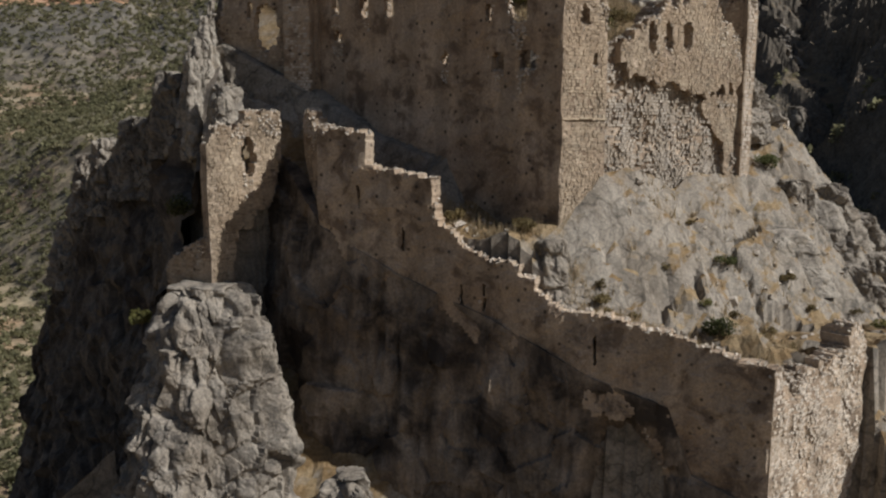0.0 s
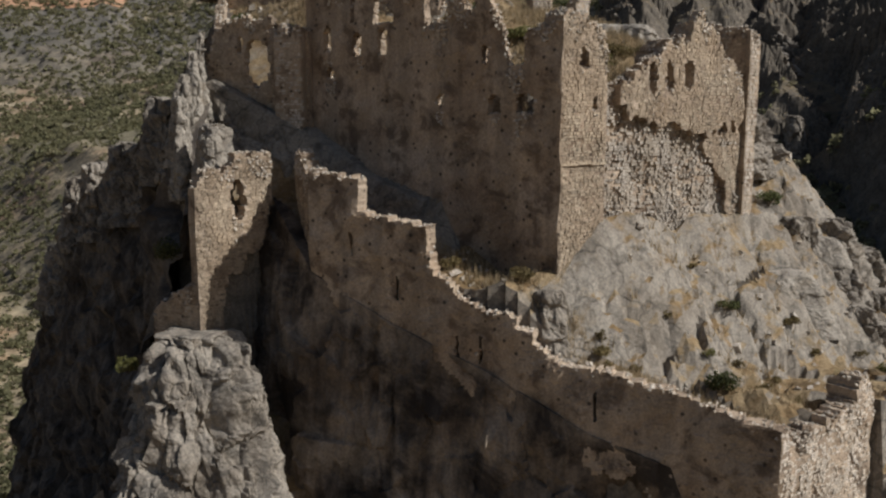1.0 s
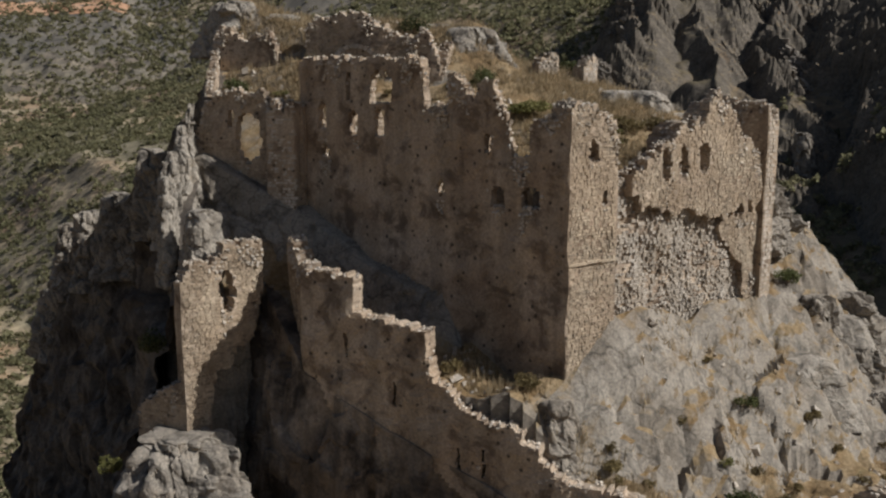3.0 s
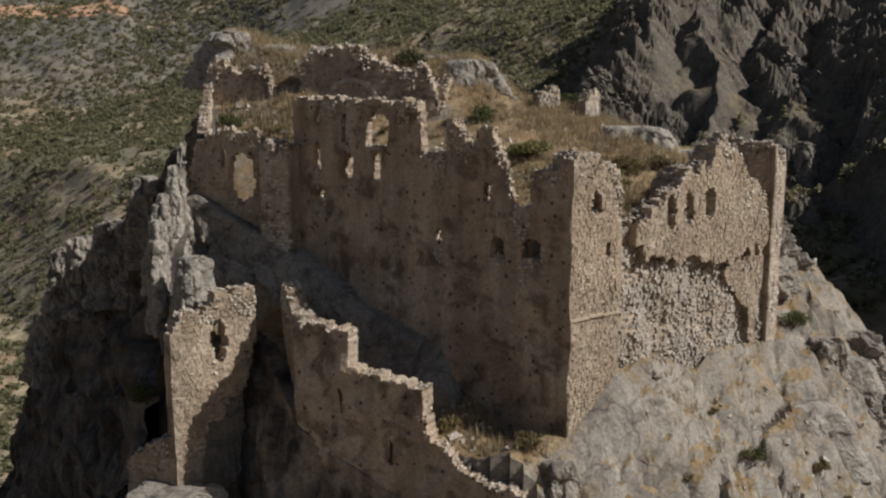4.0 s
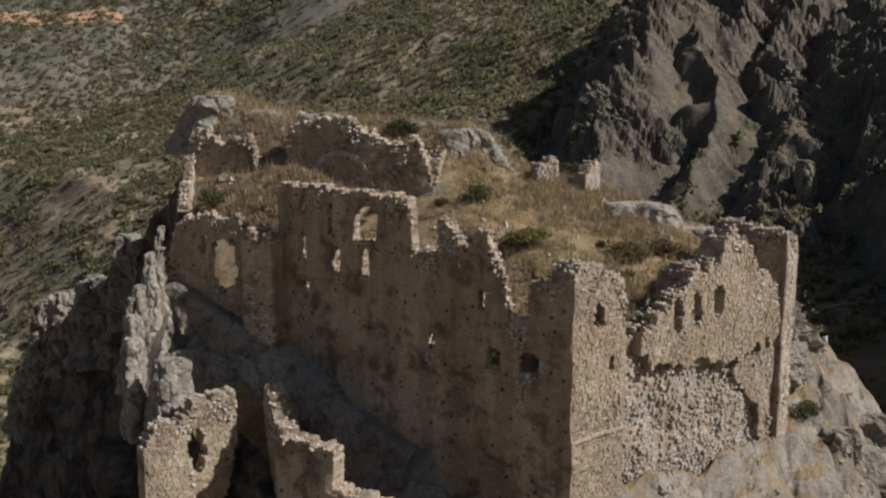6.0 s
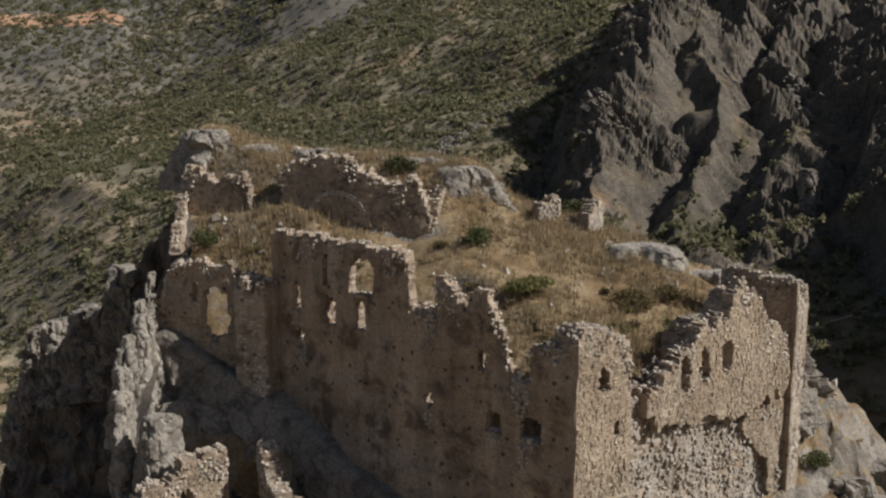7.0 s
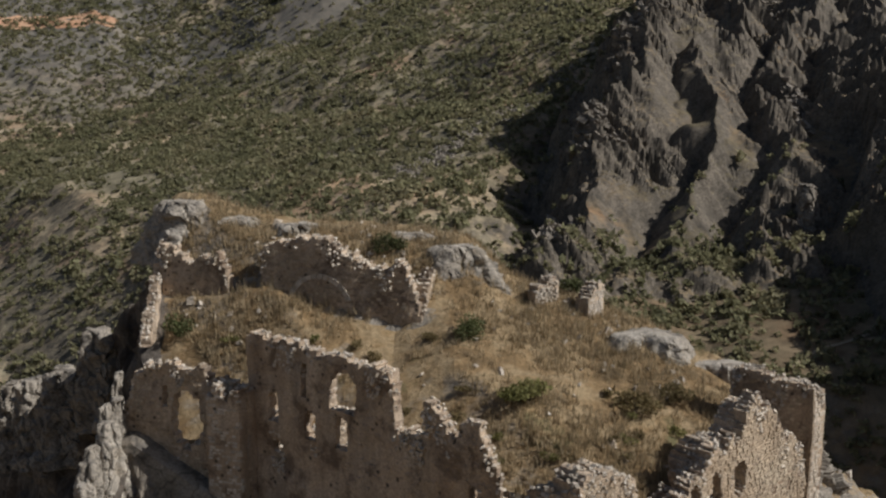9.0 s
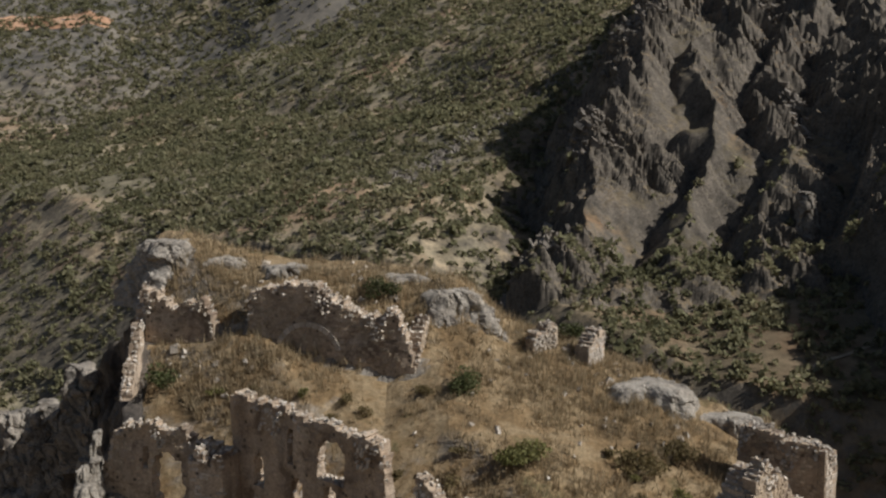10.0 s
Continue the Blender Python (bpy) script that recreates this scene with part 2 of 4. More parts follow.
def grid_faces(nu, nv):
    i = np.arange(nu * nv).reshape(nu, nv)
    return np.stack([i[:-1, :-1], i[1:, :-1], i[1:, 1:], i[:-1, 1:]], -1).reshape(-1, 4)


def child(name, me, parent, label=""):
    ob = new(name, me)
    ob.parent = parent
    return tagged(ob, label)


# ---- the plan: wall lines as origin, direction and outward side ----
def line(o, to):
    o, d = np.array(o, float), np.array(to, float) - np.array(o, float)
    d = d / np.hypot(*d)
    return o, d, np.array((d[1], -d[0]))


def along(ln, x, y):
    o, d, n = ln
    return (x - o[0]) * d[0] + (y - o[1]) * d[1], (x - o[0]) * n[0] + (y - o[1]) * n[1]


KEEP = line((-10.0, 68.4), (7.6, 54.7))        # tall shaded front of the keep, from its far end to the corner
KEEP_LONG = 22.3
WING = line((-18.0, 70.3), (-9.8, 67.5))       # lower wing beyond the pilaster
EAST = line((7.6, 54.7), (24.07, 67.76))       # sunlit side from the corner to the pier
OUTER = line((-8.0, 57.3), (18.3, 45.5))       # stepped curtain wall
SPUR = line((18.3, 45.5), (27.2, 52.55))       # return of the curtain wall
BAST = line((-16.3, 58.4), (-11.8, 62.5))      # sunlit bastion
LINK = line((-10.4, 63.6), (-8.0, 57.3))       # shaded return between bastion and curtain wall


# ---- ground ----
def crest_at(y):
    return 16 + (y - 250) * 0.47


def step_up(v, edge):
    """A saw wave from 0 to 1: a short steep rise, then a long gentle fall."""
    f = v - np.floor(v)
    return np.where(f < edge, f / edge, (1 - f) / (1 - edge))


def far_height(x, y):
    w = x + y + 10 * vnoise(x / 60, y / 60, x * 0, 3)
    z = np.interp(w, [-400, 60, 181, 240, 280, 405, 462, 520, 607, 753, 1100, 1800, 3000], [-75, -66, -50, -14, 12, 31, 48, 58, 98, 146, 260, 470, 700])
    z = z + 0.45 * np.maximum(y - 860, 0) + fbm(x, y, x * 0, 110, 4, 11) * np.interp(y, [100, 300, 900], [2, 5, 9])
    z = z + fbm(x, y, x * 0, 14, 3, 14) * 0.7
    # second hill across the fold, gullied and rocky
    gullies = fbm(x + 0.5 * y, y * 0.6, x * 0, 80, 4, 71, True)
    z = np.maximum(z, 45 + 0.55 * (y - 750 - 0.1 * (x + 400)) + gullies * np.interp(y, [740, 860], [2, 5]) + np.maximum(rocky(x, y, x * 0, 42, 73), 0) * 7)
    # the slope below the crags sinks into the gorge
    z = z - 16 * np.clip((x - 25) / 40, 0, 1) * np.clip((345 - y) / 60, 0, 1)
    # gully, then the craggy rib of the opposite mountain
    off = x - crest_at(y) + 7 * fbm(x, y, x * 0, 26, 3, 5)
    z = z - 15 * np.exp(-((off + 14) / 18) ** 2) * np.clip((y - 190) / 30, 0, 1)
    bed = x * 0.76 + y * 0.65 + 4 * fbm(x, y, x * 0, 24, 3, 24)
    saw, saw2 = step_up(bed / 11.5, 0.24), step_up((bed + 3 * vnoise(x / 9, y / 9, x * 0, 27)) / 5.2, 0.35)
    spurs = step_up((off + 9 * fbm(x, y, x * 0, 34, 3, 29)) / 31, 0.3)
    stony = np.clip(0.92 + 1.5 * fbm(x * 0.9 + y * 0.35, y * 0.8, x * 0, 52, 3, 63) + np.exp(-(off / 16) ** 2), 0, 1)
    stony = stony * np.clip((y - 205) / 50, 0.45, 1)
    beds = (saw - 0.5) * 5.5 * (0.7 + 0.6 * vnoise(x / 17, y / 17, x * 0, 28)) + (saw2 - 0.5) * 1.5
    rough = fbm(x * 0.9 + y * 0.3, y * 0.55, x * 0, 44, 3, 21, True) * 4.0 + np.clip((y - 240) / 40, 0, 1) * (spurs - 0.5) * 11 + stony * (rocky(x + y * 0.6, y * 0.7, x * 0, 17, 33) * 6.0 + beds + rocky(x + y * 0.5, y, x * 0, 5.5, 36, 0.5) * 2.2) + fbm(x, y, x * 0, 6, 3, 35) * 0.5
    rib = np.maximum(9 + (y - 285) * 0.72 - np.maximum(y - 400, 0) * 0.3, z + 2) + rough
    rib = np.where(off < 0, rib + off * 1.9, rib - np.maximum(off - 110, 0) * 0.25)
    rib = rib - np.maximum(255 - y, 0) * 0.75
    # shaded wall of the gorge
    gorge = (x - np.interp(y, [50, 170, 215, 300, 430, 700], [98, 104, 111, 130, 156, 220])) * 1.7 + (y - 170) * 0.12 + rough * 1.4
    gorge = np.minimum(gorge, np.interp(y, [170, 240, 300, 340, 430, 700], [30, 40, 60, 82, 100, 260]) + rough)
    gorge = np.where(y > 50, gorge - np.maximum(105 - y, 0) * 1.2, -300)
    return np.maximum(np.maximum(z, np.where(y > 190, rib, -300)), gorge)


def plateau_height(x, y):
    z = 41.3 - 0.21 * (x - 2) + 0.33 * (y - 74) - 2.7 * np.clip((y - 78) / 7, 0, 1) * np.clip((5 - x) / 16, 0, 1.2)
    back = along(line((-12, 78.9), (-0.5, 75.5)), x, y)[1]
    fade, rise = np.clip((2.5 - x) / 4, 0, 1), np.clip((6.5 - x) / 6, 0, 1)
    z = z + rise * 1.8 * np.clip((-0.7 - back) / 4.5, 0, 1) - fade * (1.5 + 0.17 * np.maximum(-x, 0)) * np.clip((back + 0.9) / 0.8, 0, 1) * np.clip((12 - back) / 6, 0, 1)
    z = z + 2.2 * np.exp(-((x + 12) / 3.2) ** 2 - ((y - 76.5) / 2.6) ** 2)
    z = z + 0.9 * np.exp(-((x - 10.5) / 3.5) ** 2 - ((y - 78.3) / 3) ** 2)
    z = z + 1.6 * np.exp(-((x - 3.4) / 2.3) ** 2 - ((y - 81.4) / 2.2) ** 2)
    s1, q1 = along(KEEP, x, y)
    qw = along(WING, x, y)[1]
    z = np.minimum(z, 36.6 + 0.62 * np.maximum(-q1 - 2.0, 0) + 0.9 * np.maximum(1.0 - s1, 0))
    return np.minimum(z, 34.9 + 0.95 * np.maximum(-qw - 1.2, 0))


def castle_height(x, y):
    s2, q2 = along(EAST, x, y)
    s1, q1 = along(KEEP, x, y)
    qw = along(WING, x, y)[1]
    s3, q3 = along(OUTER, x, y)
    q5 = along(SPUR, x, y)[1]
    # hill top, falling away behind and at the side
    edge = np.maximum.reduce([1.3 * along(line((22.6, 66.0), (24.2, 76.5)), x, y)[1], along(line((24.2, 76.5), (1, 85.5)), x, y)[1],
                              along(line((1, 85.5), (-21, 89)), x, y)[1]])
    side = along(line((-20.3, 89), (-16.6, 69)), x, y)[1]
    top = plateau_height(x, np.minimum(y, 87)) - 1.6 * np.maximum(edge, 0) - 8 * np.maximum(side, 0)
    # rocky apron below the sunlit side
    base = np.interp(s2, [-2, 0, 4, 6.8, 9.6, 12, 14, 20, 24, 36, 60], [22, 22.7, 26, 26.8, 25.9, 24.6, 25.9, 25.4, 26, 28, 8])
    apron = base - 1.5 * np.clip(q2, -1, 7.2) - np.maximum(-3 - q2, 0) * 1.4
    brow = np.interp(s2, [19, 21, 28.6, 38, 48, 70], [30, 31, 30.8, 26.2, 12.5, -28]) - 1.45 * np.maximum(q2 + 3.3, 0) - 2.4 * np.maximum(-q2 - 5, 0)
    turn = np.clip((s2 - 17.0) / 8, 0, 1)
    turn = turn * turn * (3 - 2 * turn)
    apron = brow * turn + apron * (1 - turn)
    apron = np.maximum(apron, np.where(q5 < 0.5, 15.0 - 0.02 * s2 - 1.3 * np.maximum(s2 - 27, 0), -99)) - 0.75 * np.maximum(q2 - 7.2, 0) * (q5 > 0.5) * (1 - turn)
    # ledge behind the curtain wall
    ledge = np.interp(s3, [-6, 8, 8.4, 11.6, 15, 17, 20, 29], [22, 22, 22.8, 21.2, 19.4, 17.8, 17.5, 15.4]) + 0.22 * np.clip(-q3, 0, 8) * np.interp(s3, [15, 21], [1, 0])
    ledge = ledge + np.interp(s1, [8, 13, 15], [4.5, 3.5, 0]) * np.clip(1 - q1 / 3, 0, 1)
    blend = np.clip((q2 + 3.5) / 3.5, 0, 1)
    near_corner = ledge * (1 - blend) + np.maximum(apron, ledge - 0.3) * blend
    apron = np.where(s2 > 21.0, apron, np.where(q2 > 0, np.where(q3 < -0.6, np.maximum(apron, ledge - 0.3), apron), near_corner))
    # shelf behind the bastion
    shelf = 25.2 + 0.95 * np.clip(y - 62, -3, 8)
    # foot of the crag
    foot = 3 + 0.85 * np.clip(y - 50, -70, 14) - 0.9 * np.maximum(-13 - x, 0) - 0.5 * np.maximum(x - 22, 0)
    foot = np.maximum(foot, -66)
    inside = (q2 < -1.2) & (qw < -0.45) & ((q1 < -0.5) | (s1 < 0.0))
    z = np.where(inside, np.where(s2 > 21.0, np.maximum(top, apron), top), apron)
    z = np.where(s2 > 21.0, np.maximum(apron, top - 2.2 * np.maximum(q2 + 3.0, 0) - 2.5 * np.clip(25 - s2, 0, 4) * np.clip(q2 + 1.2, 0, 1)), z)
    front = (q3 > -0.7) & (s3 > -1) & (s3 < 29.5) & (q5 < 9) | (q5 > -0.6) & (along(SPUR, x, y)[0] < 11.4) & (q3 > -30)
    left = (x < -8.3) & ~inside & (s3 < 0.5)
    shelf_line = np.interp(x, [-20.5, -16.5, -12.4, -8.6, -8.2], [67.0, 60.2, 63.6, 59.0, 58.4])
    z = np.where(left, np.where((y > shelf_line) & (x > -20.0), shelf, foot), z)
    z = np.where(front, foot, z)
    z = np.where((q3 > -0.7) & (s3 <= 0) & (y < shelf_line), foot, z)
    z = np.where((x < -20.0) & (y < 75), np.minimum(z, foot - 8), z)
    bare = np.clip(q2 + 3 * (q1 > 0) + np.maximum(s2 - 21, 0) + 1.5 * (s2 > 21), 0, 3.5) / 3.5
    bare = np.where(front | left, 0.8, np.where((s2 > 23) | (edge > 1.5), 1.0, bare))
    z = np.where((q5 > 0.4) & (x > 20) & ~front, np.minimum(z, 11 - 1.1 * q5), z)
    return z, bare


def spaced(parts):
    out = [np.arange(a, b, d) for a, b, d in parts]
    return np.unique(np.round(np.concatenate(out), 3))


gx = spaced([(-2400, -900, 60), (-900, -330, 9), (-330, -34, 2.6), (-34, 44, 0.36), (44, 70, 0.7), (70, 150, 0.75), (150, 190, 1.4), (190, 260, 2.2), (260, 700, 12), (700, 2400, 70)])
gy = spaced([(-900, -60, 60), (-60, 38, 3), (38, 92, 0.36), (92, 112, 0.8), (112, 200, 2.6), (200, 245, 1.4), (245, 370, 0.8), (370, 400, 1.4), (400, 460, 2.2), (460, 1000, 5.5), (1000, 3000, 50)])
GX, GY = np.meshgrid(gx, gy, indexing="ij")
GZ = far_height(GX, GY)
near = (np.abs(GX - 4) < 80) & (GY > 20) & (GY < 170)
nx, ny = GX[near], GY[near]
cz, bare = castle_height(nx, ny)
relief = slabs(nx, ny, cz) * np.where(along(EAST, nx, ny)[1] < -4, 0.5, 1.0)
small = fbm(nx, ny, cz, 1.6, 4, 70)
bare = bare * np.where(along(EAST, nx, ny)[1] > -2, np.clip((-along(OUTER, nx, ny)[1] - 2.5) / 4, 0, 1) + (along(OUTER, nx, ny)[1] > 0), 1)
hill = cz + bare * np.where((along(KEEP, nx, ny)[1] > 0) & (along(EAST, nx, ny)[1] < 0.5), 0.4, 1) * (relief * 1.45 + small * 0.35) + (1 - bare) * small * 0.12 + fbm(nx, ny, nx * 0, 9, 3, 77) * 0.3
back_rock = np.exp(-((nx + 2) / 6) ** 2 - ((ny - 83) / 3.5) ** 2) * 1.2 + np.exp(-((nx + 18) / 4) ** 2 - ((ny - 86) / 3) ** 2) * 1.2 + np.exp(-((nx - 17) / 4) ** 2 - ((ny - 75) / 2.4) ** 2) + 0.8 * np.exp(-((nx - 4.5) / 3) ** 2 - ((ny - 80.4) / 2) ** 2)
hill = hill + np.clip(back_rock, 0, 1) * (relief * 0.9 + 0.5)
GZ[near] = np.maximum(GZ[near], hill)
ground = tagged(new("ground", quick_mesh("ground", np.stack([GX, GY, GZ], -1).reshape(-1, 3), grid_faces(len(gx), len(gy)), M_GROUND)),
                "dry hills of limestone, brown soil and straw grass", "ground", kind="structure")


def height_at(x, y):
    """Height of the ground mesh at a place."""
    i, j = int(np.clip(np.searchsorted(gx, x) - 1, 0, len(gx) - 2)), int(np.clip(np.searchsorted(gy, y) - 1, 0, len(gy) - 2))
    a, b = (x - gx[i]) / (gx[i + 1] - gx[i]), (y - gy[j]) / (gy[j + 1] - gy[j])
    return float((GZ[i, j] * (1 - a) + GZ[i + 1, j] * a) * (1 - b) + (GZ[i, j + 1] * (1 - a) + GZ[i + 1, j + 1] * a) * b)


# ---- crags ----
def crag(name, label, top, depth, lean, nu, nv, amp, size, seed, inset=1.5, mat=None, crack=0.3, flutes=0.0, hollow=None):
    """A rock face: hangs from a line of points on plan, leaning out as it goes down, with jointed relief."""
    top = np.array(top, float)
    run = np.concatenate([[0], np.cumsum(np.hypot(*np.diff(top[:, :2], axis=0).T))])
    u = np.linspace(0, run[-1], nu)
    x, y, z = (np.interp(u, run, top[:, i]) for i in range(3))
    k = max(3, nu // 25)
    soft = np.ones(k) / k
    tx, ty = np.gradient(np.convolve(np.pad(x, k, "edge"), soft, "same")[k:-k]), np.gradient(np.convolve(np.pad(y, k, "edge"), soft, "same")[k:-k])
    ln = np.hypot(tx, ty) + 1e-9
    ox, oy = ty / ln, -tx / ln
    v = np.linspace(0, 1, nv)[None, :]
    down = np.maximum(v - 0.06, 0) / 0.94 * depth
    back = np.maximum(0.06 - v, 0) / 0.06 * inset
    out = down * lean - back
    X, Y, Z = x[:, None] + ox[:, None] * out, y[:, None] + oy[:, None] * out, z[:, None] - down + back * 0.1
    r = rocky(X, Y, Z, size, seed, crack) + 0.5 * fbm(X, Y, Z * 0.4, size * 2.5, 3, seed + 3) + flutes * fbm(X, Y, Z * 0.22, 2.2, 4, seed + 8, True)
    r = r * amp * np.clip(down / 5 + 0.25, 0, 1)
    if hollow:
        hx, hy, hz, wide, tall, deep = hollow
        r = r - deep * np.exp(-(((X - hx) ** 2 + (Y - hy) ** 2) / wide ** 2 + ((Z - hz) / tall) ** 2) ** 2)
    X, Y, Z = X + ox[:, None] * r, Y + oy[:, None] * r, Z + 0.25 * r
    me = quick_mesh(name, np.stack([X, Y, Z], -1).reshape(-1, 3), grid_faces(nu, nv), mat or M_ROCK)
    return tagged(new(name, me), label, "cliff", kind="structure")


# the west face takes the darkened rock, so part of its shade is colour
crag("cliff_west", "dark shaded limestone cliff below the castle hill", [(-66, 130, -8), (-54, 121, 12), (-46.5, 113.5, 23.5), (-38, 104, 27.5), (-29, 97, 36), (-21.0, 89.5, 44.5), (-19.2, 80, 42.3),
     (-18.6, 72, 36.8), (-19.0, 68.5, 34.0), (-18.9, 65, 30.5), (-18.0, 61.2, 26)], 100, 0.22, 420, 150, 2.2, 6.5, 100, 1.2, M_CLIFFSHADE, 0.15, 0.25)
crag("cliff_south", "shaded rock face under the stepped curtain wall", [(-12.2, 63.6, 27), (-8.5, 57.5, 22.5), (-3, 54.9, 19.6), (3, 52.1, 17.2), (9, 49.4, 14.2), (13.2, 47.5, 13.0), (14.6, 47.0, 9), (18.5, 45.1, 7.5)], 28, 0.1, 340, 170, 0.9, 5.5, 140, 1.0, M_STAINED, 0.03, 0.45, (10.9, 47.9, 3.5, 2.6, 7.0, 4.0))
crag("cliff_shelf", "grey rock shelf below the ruined wing wall", [(-19.0, 68.6, 35.0), (-17.6, 68.9, 35.6), (-13.5, 67.6, 33.4), (-10.4, 66.9, 32), (-5, 63.4, 28.5), (-1, 60.4, 27)], 11, 0.35, 170, 60, 0.6, 2.6, 170)


def outcrop(name, label, cx, cy, top, low, rx, ry, grow, nu, nv, amp, size, seed, lean=(0, 0), mat=None):
    """A free-standing rock: rings that widen downwards, broken into jointed blocks."""
    a = np.linspace(0, 2 * math.pi, nu + 1)[:, None]
    v = np.linspace(0, 1, nv)[None, :]
    z = top - (top - low) * np.maximum(v - 0.12, 0) / 0.88 + 0 * a
    k = np.minimum(v / 0.12, 1) ** 0.5 * (1 + grow * np.maximum(v - 0.12, 0) / 0.88)
    k = k * (1 + 0.12 * np.sin(3 * a + seed) + 0.08 * np.sin(5 * a + 2 * seed))
    z = z - np.minimum(v / 0.12, 1) ** 3 * 0.8
    X, Y = cx + rx * k * np.cos(a) + lean[0] * (top - z), cy + ry * k * np.sin(a) + lean[1] * (top - z)
    r = (rocky(X, Y, z, size, seed, 0.16) + 0.4 * fbm(X, Y, z * 0.5, size * 2, 3, seed + 5)) * amp * np.minimum(v / 0.05, 1)
    X, Y, z = X + r * np.cos(a), Y + r * np.sin(a), z + r * 0.4
    X[-1], Y[-1], z[-1] = X[0], Y[0], z[0]
    me = quick_mesh(name, np.stack([X, Y, z], -1).reshape(-1, 3), grid_faces(nu + 1, nv), mat or M_ROCK)
    return tagged(new(name, me), label, "rock")


outcrop("rock_outcrop", "tall grey limestone crag below the bastion", -16.4, 57.6, 18.4, -14, 3.6, 2.6, 1.7, 300, 220, 0.95, 3.0, 203, (0.03, -0.36))
outcrop("rock_outcrop", "jagged grey limestone rock at the cliff foot", -6.0, 50.2, 7.8, -14, 1.7, 2.0, 1.9, 140, 90, 0.8, 2.4, 230, (0.1, -0.1))
outcrop("rock_outcrop", "low sunlit limestone rock at the cliff foot", 2.6, 47.0, 4.6, -16, 2.4, 2.0, 1.6, 120, 80, 0.8, 2.4, 240, (0.1, -0.1))
outcrop("rock_tooth", "upright rock tooth in the shaded gorge", 119, 287, 33.0, 0, 2.6, 2.6, 1.8, 120, 110, 1.3, 4.5, 290)
outcrop("rock_outcrop", "rugged grey rock at the keep corner's foot", 7.0, 52.9, 22.3, 15, 1.2, 0.9, 0.9, 120, 80, 0.5, 1.8, 245)
jag = np.random.default_rng(41)
for k in range(11):
    cy = 63.8 + 0.68 * k
    top = float(np.interp(cy, [63.9, 65, 66.8, 68.6, 70.6], [32.8, 33.0, 35.4, 36.8, 39.2])) + jag.uniform(-0.6, 0.4)
    outcrop("rock_spire", "jagged pale limestone rock beside the wing wall", -18.9 + jag.uniform(-0.35, 0.35), cy, top, top - 5.5, jag.uniform(0.35, 0.7), jag.uniform(0.4, 0.7), 0.9, 90, 70, 0.3, 1.3, 250 + 3 * k, (jag.uniform(-0.1, 0.06), jag.uniform(-0.08, 0.08)), M_PALEROCK)
outcrop("rock_spire", "rounded pale boulder beside the bastion top", -16.1, 62.6, 32.3, 25, 1.1, 1.1, 0.5, 130, 90, 0.36, 1.9, 270, mat=M_PALEROCK)
for cx, cy, top, wide, seed in ((-52.5, 119.5, 15.5, 2.4, 320), (-47.5, 114.0, 25.0, 2.2, 321), (-43.0, 108.8, 27.2, 1.8, 322), (-37.0, 103.0, 29.8, 2.0, 323), (-31.5, 98.8, 35.0, 1.6, 324)):
    outcrop("rock", "pale jagged rock on the cliff's shoulder", cx, cy, top, top - 9, wide, wide * 0.8, 0.8, 120, 80, 0.75, 2.2, seed)
for cx, cy, up, rx, ry, seed, label in (
        (15.6, 76.0, 0.7, 3.1, 1.9, 280, "pale limestone slab on the hill's brow"), (20.6, 74.6, 0.7, 2.6, 1.1, 281, "pale limestone slab near the pier"),
        (-18.4, 86.0, 0.1, 2.3, 1.8, 282, "weathered rock on the highest point of the hill"), (-9.2, 83.0, 0.45, 2.0, 1.2, 283, "dark split rock above the upper wall"),
        (-1.6, 82.8, 0.45, 3.0, 1.6, 284, "pale rock above the upper wall"), (2.8, 80.4, 0.1, 2.3, 1.7, 285, "smooth limestone slope beside the upper wall"),
        (26.0, 65.2, 0.25, 2.4, 1.4, 291, "cracked limestone slab on the stony slope"), (31.0, 71.0, 0.25, 2.5, 1.5, 292, "weathered limestone slab on the ridge"),
        (-14.2, 84.8, 0.3, 1.9, 1.2, 286, "low pale rock in dry grass")):
    outcrop("rock", label, cx, cy, height_at(cx, cy) + up, height_at(cx, cy) - 4, rx, ry, 0.9, 110, 70, 0.22 if 286 < seed else 0.42, 2.0, seed, (0, 0), M_PALEROCK)


# broken rocks on the shoulder beyond the pier
for k, (along_s, out_q, wide) in enumerate([(26.5, 1.2, 1.6), (29.5, 3.4, 2.2), (32.5, 0.6, 2.4), (31.0, 6.4, 2.0), (35.0, 4.2, 2.6), (28.0, 6.0, 1.5), (37.5, 1.0, 2.4), (34.5, 8.5, 2.4), (24.6, -3.6, 1.9), (27.4, -5.0, 2.2)]):
    cx, cy = (EAST[0][i] + EAST[1][i] * along_s + EAST[2][i] * out_q for i in (0, 1))
    outcrop("rock", "broken grey rock on the shoulder beyond the pier", cx, cy, height_at(cx, cy) + 0.45, height_at(cx, cy) - 5, wide, wide * 0.7, 0.9, 110, 70, 0.65, 1.7, 300 + k)


# ---- masonry ----
def in_hole(u, z, holes):
    out = np.zeros(np.shape(u), bool)
    for kind, uc, zc, w, h in holes:
        a, b = np.abs(u - uc) / (w / 2), (z - zc) / (h / 2)
        if kind == "arch":
            hit = (a < 1) & (b > -1) & (b < np.sqrt(np.clip(1 - a * a, 0, 1)) * 0.75 + 0.25)
        elif kind == "ragged":
            hit = a ** 2.5 + np.abs(b) ** 2.5 < 1 + 0.45 * vnoise(u * 1.7, z * 1.7, u * 0, int(uc * 7) + 5)
        else:
            hit = (a < 1) & (np.abs(b) < 1)
        out |= hit
    return out


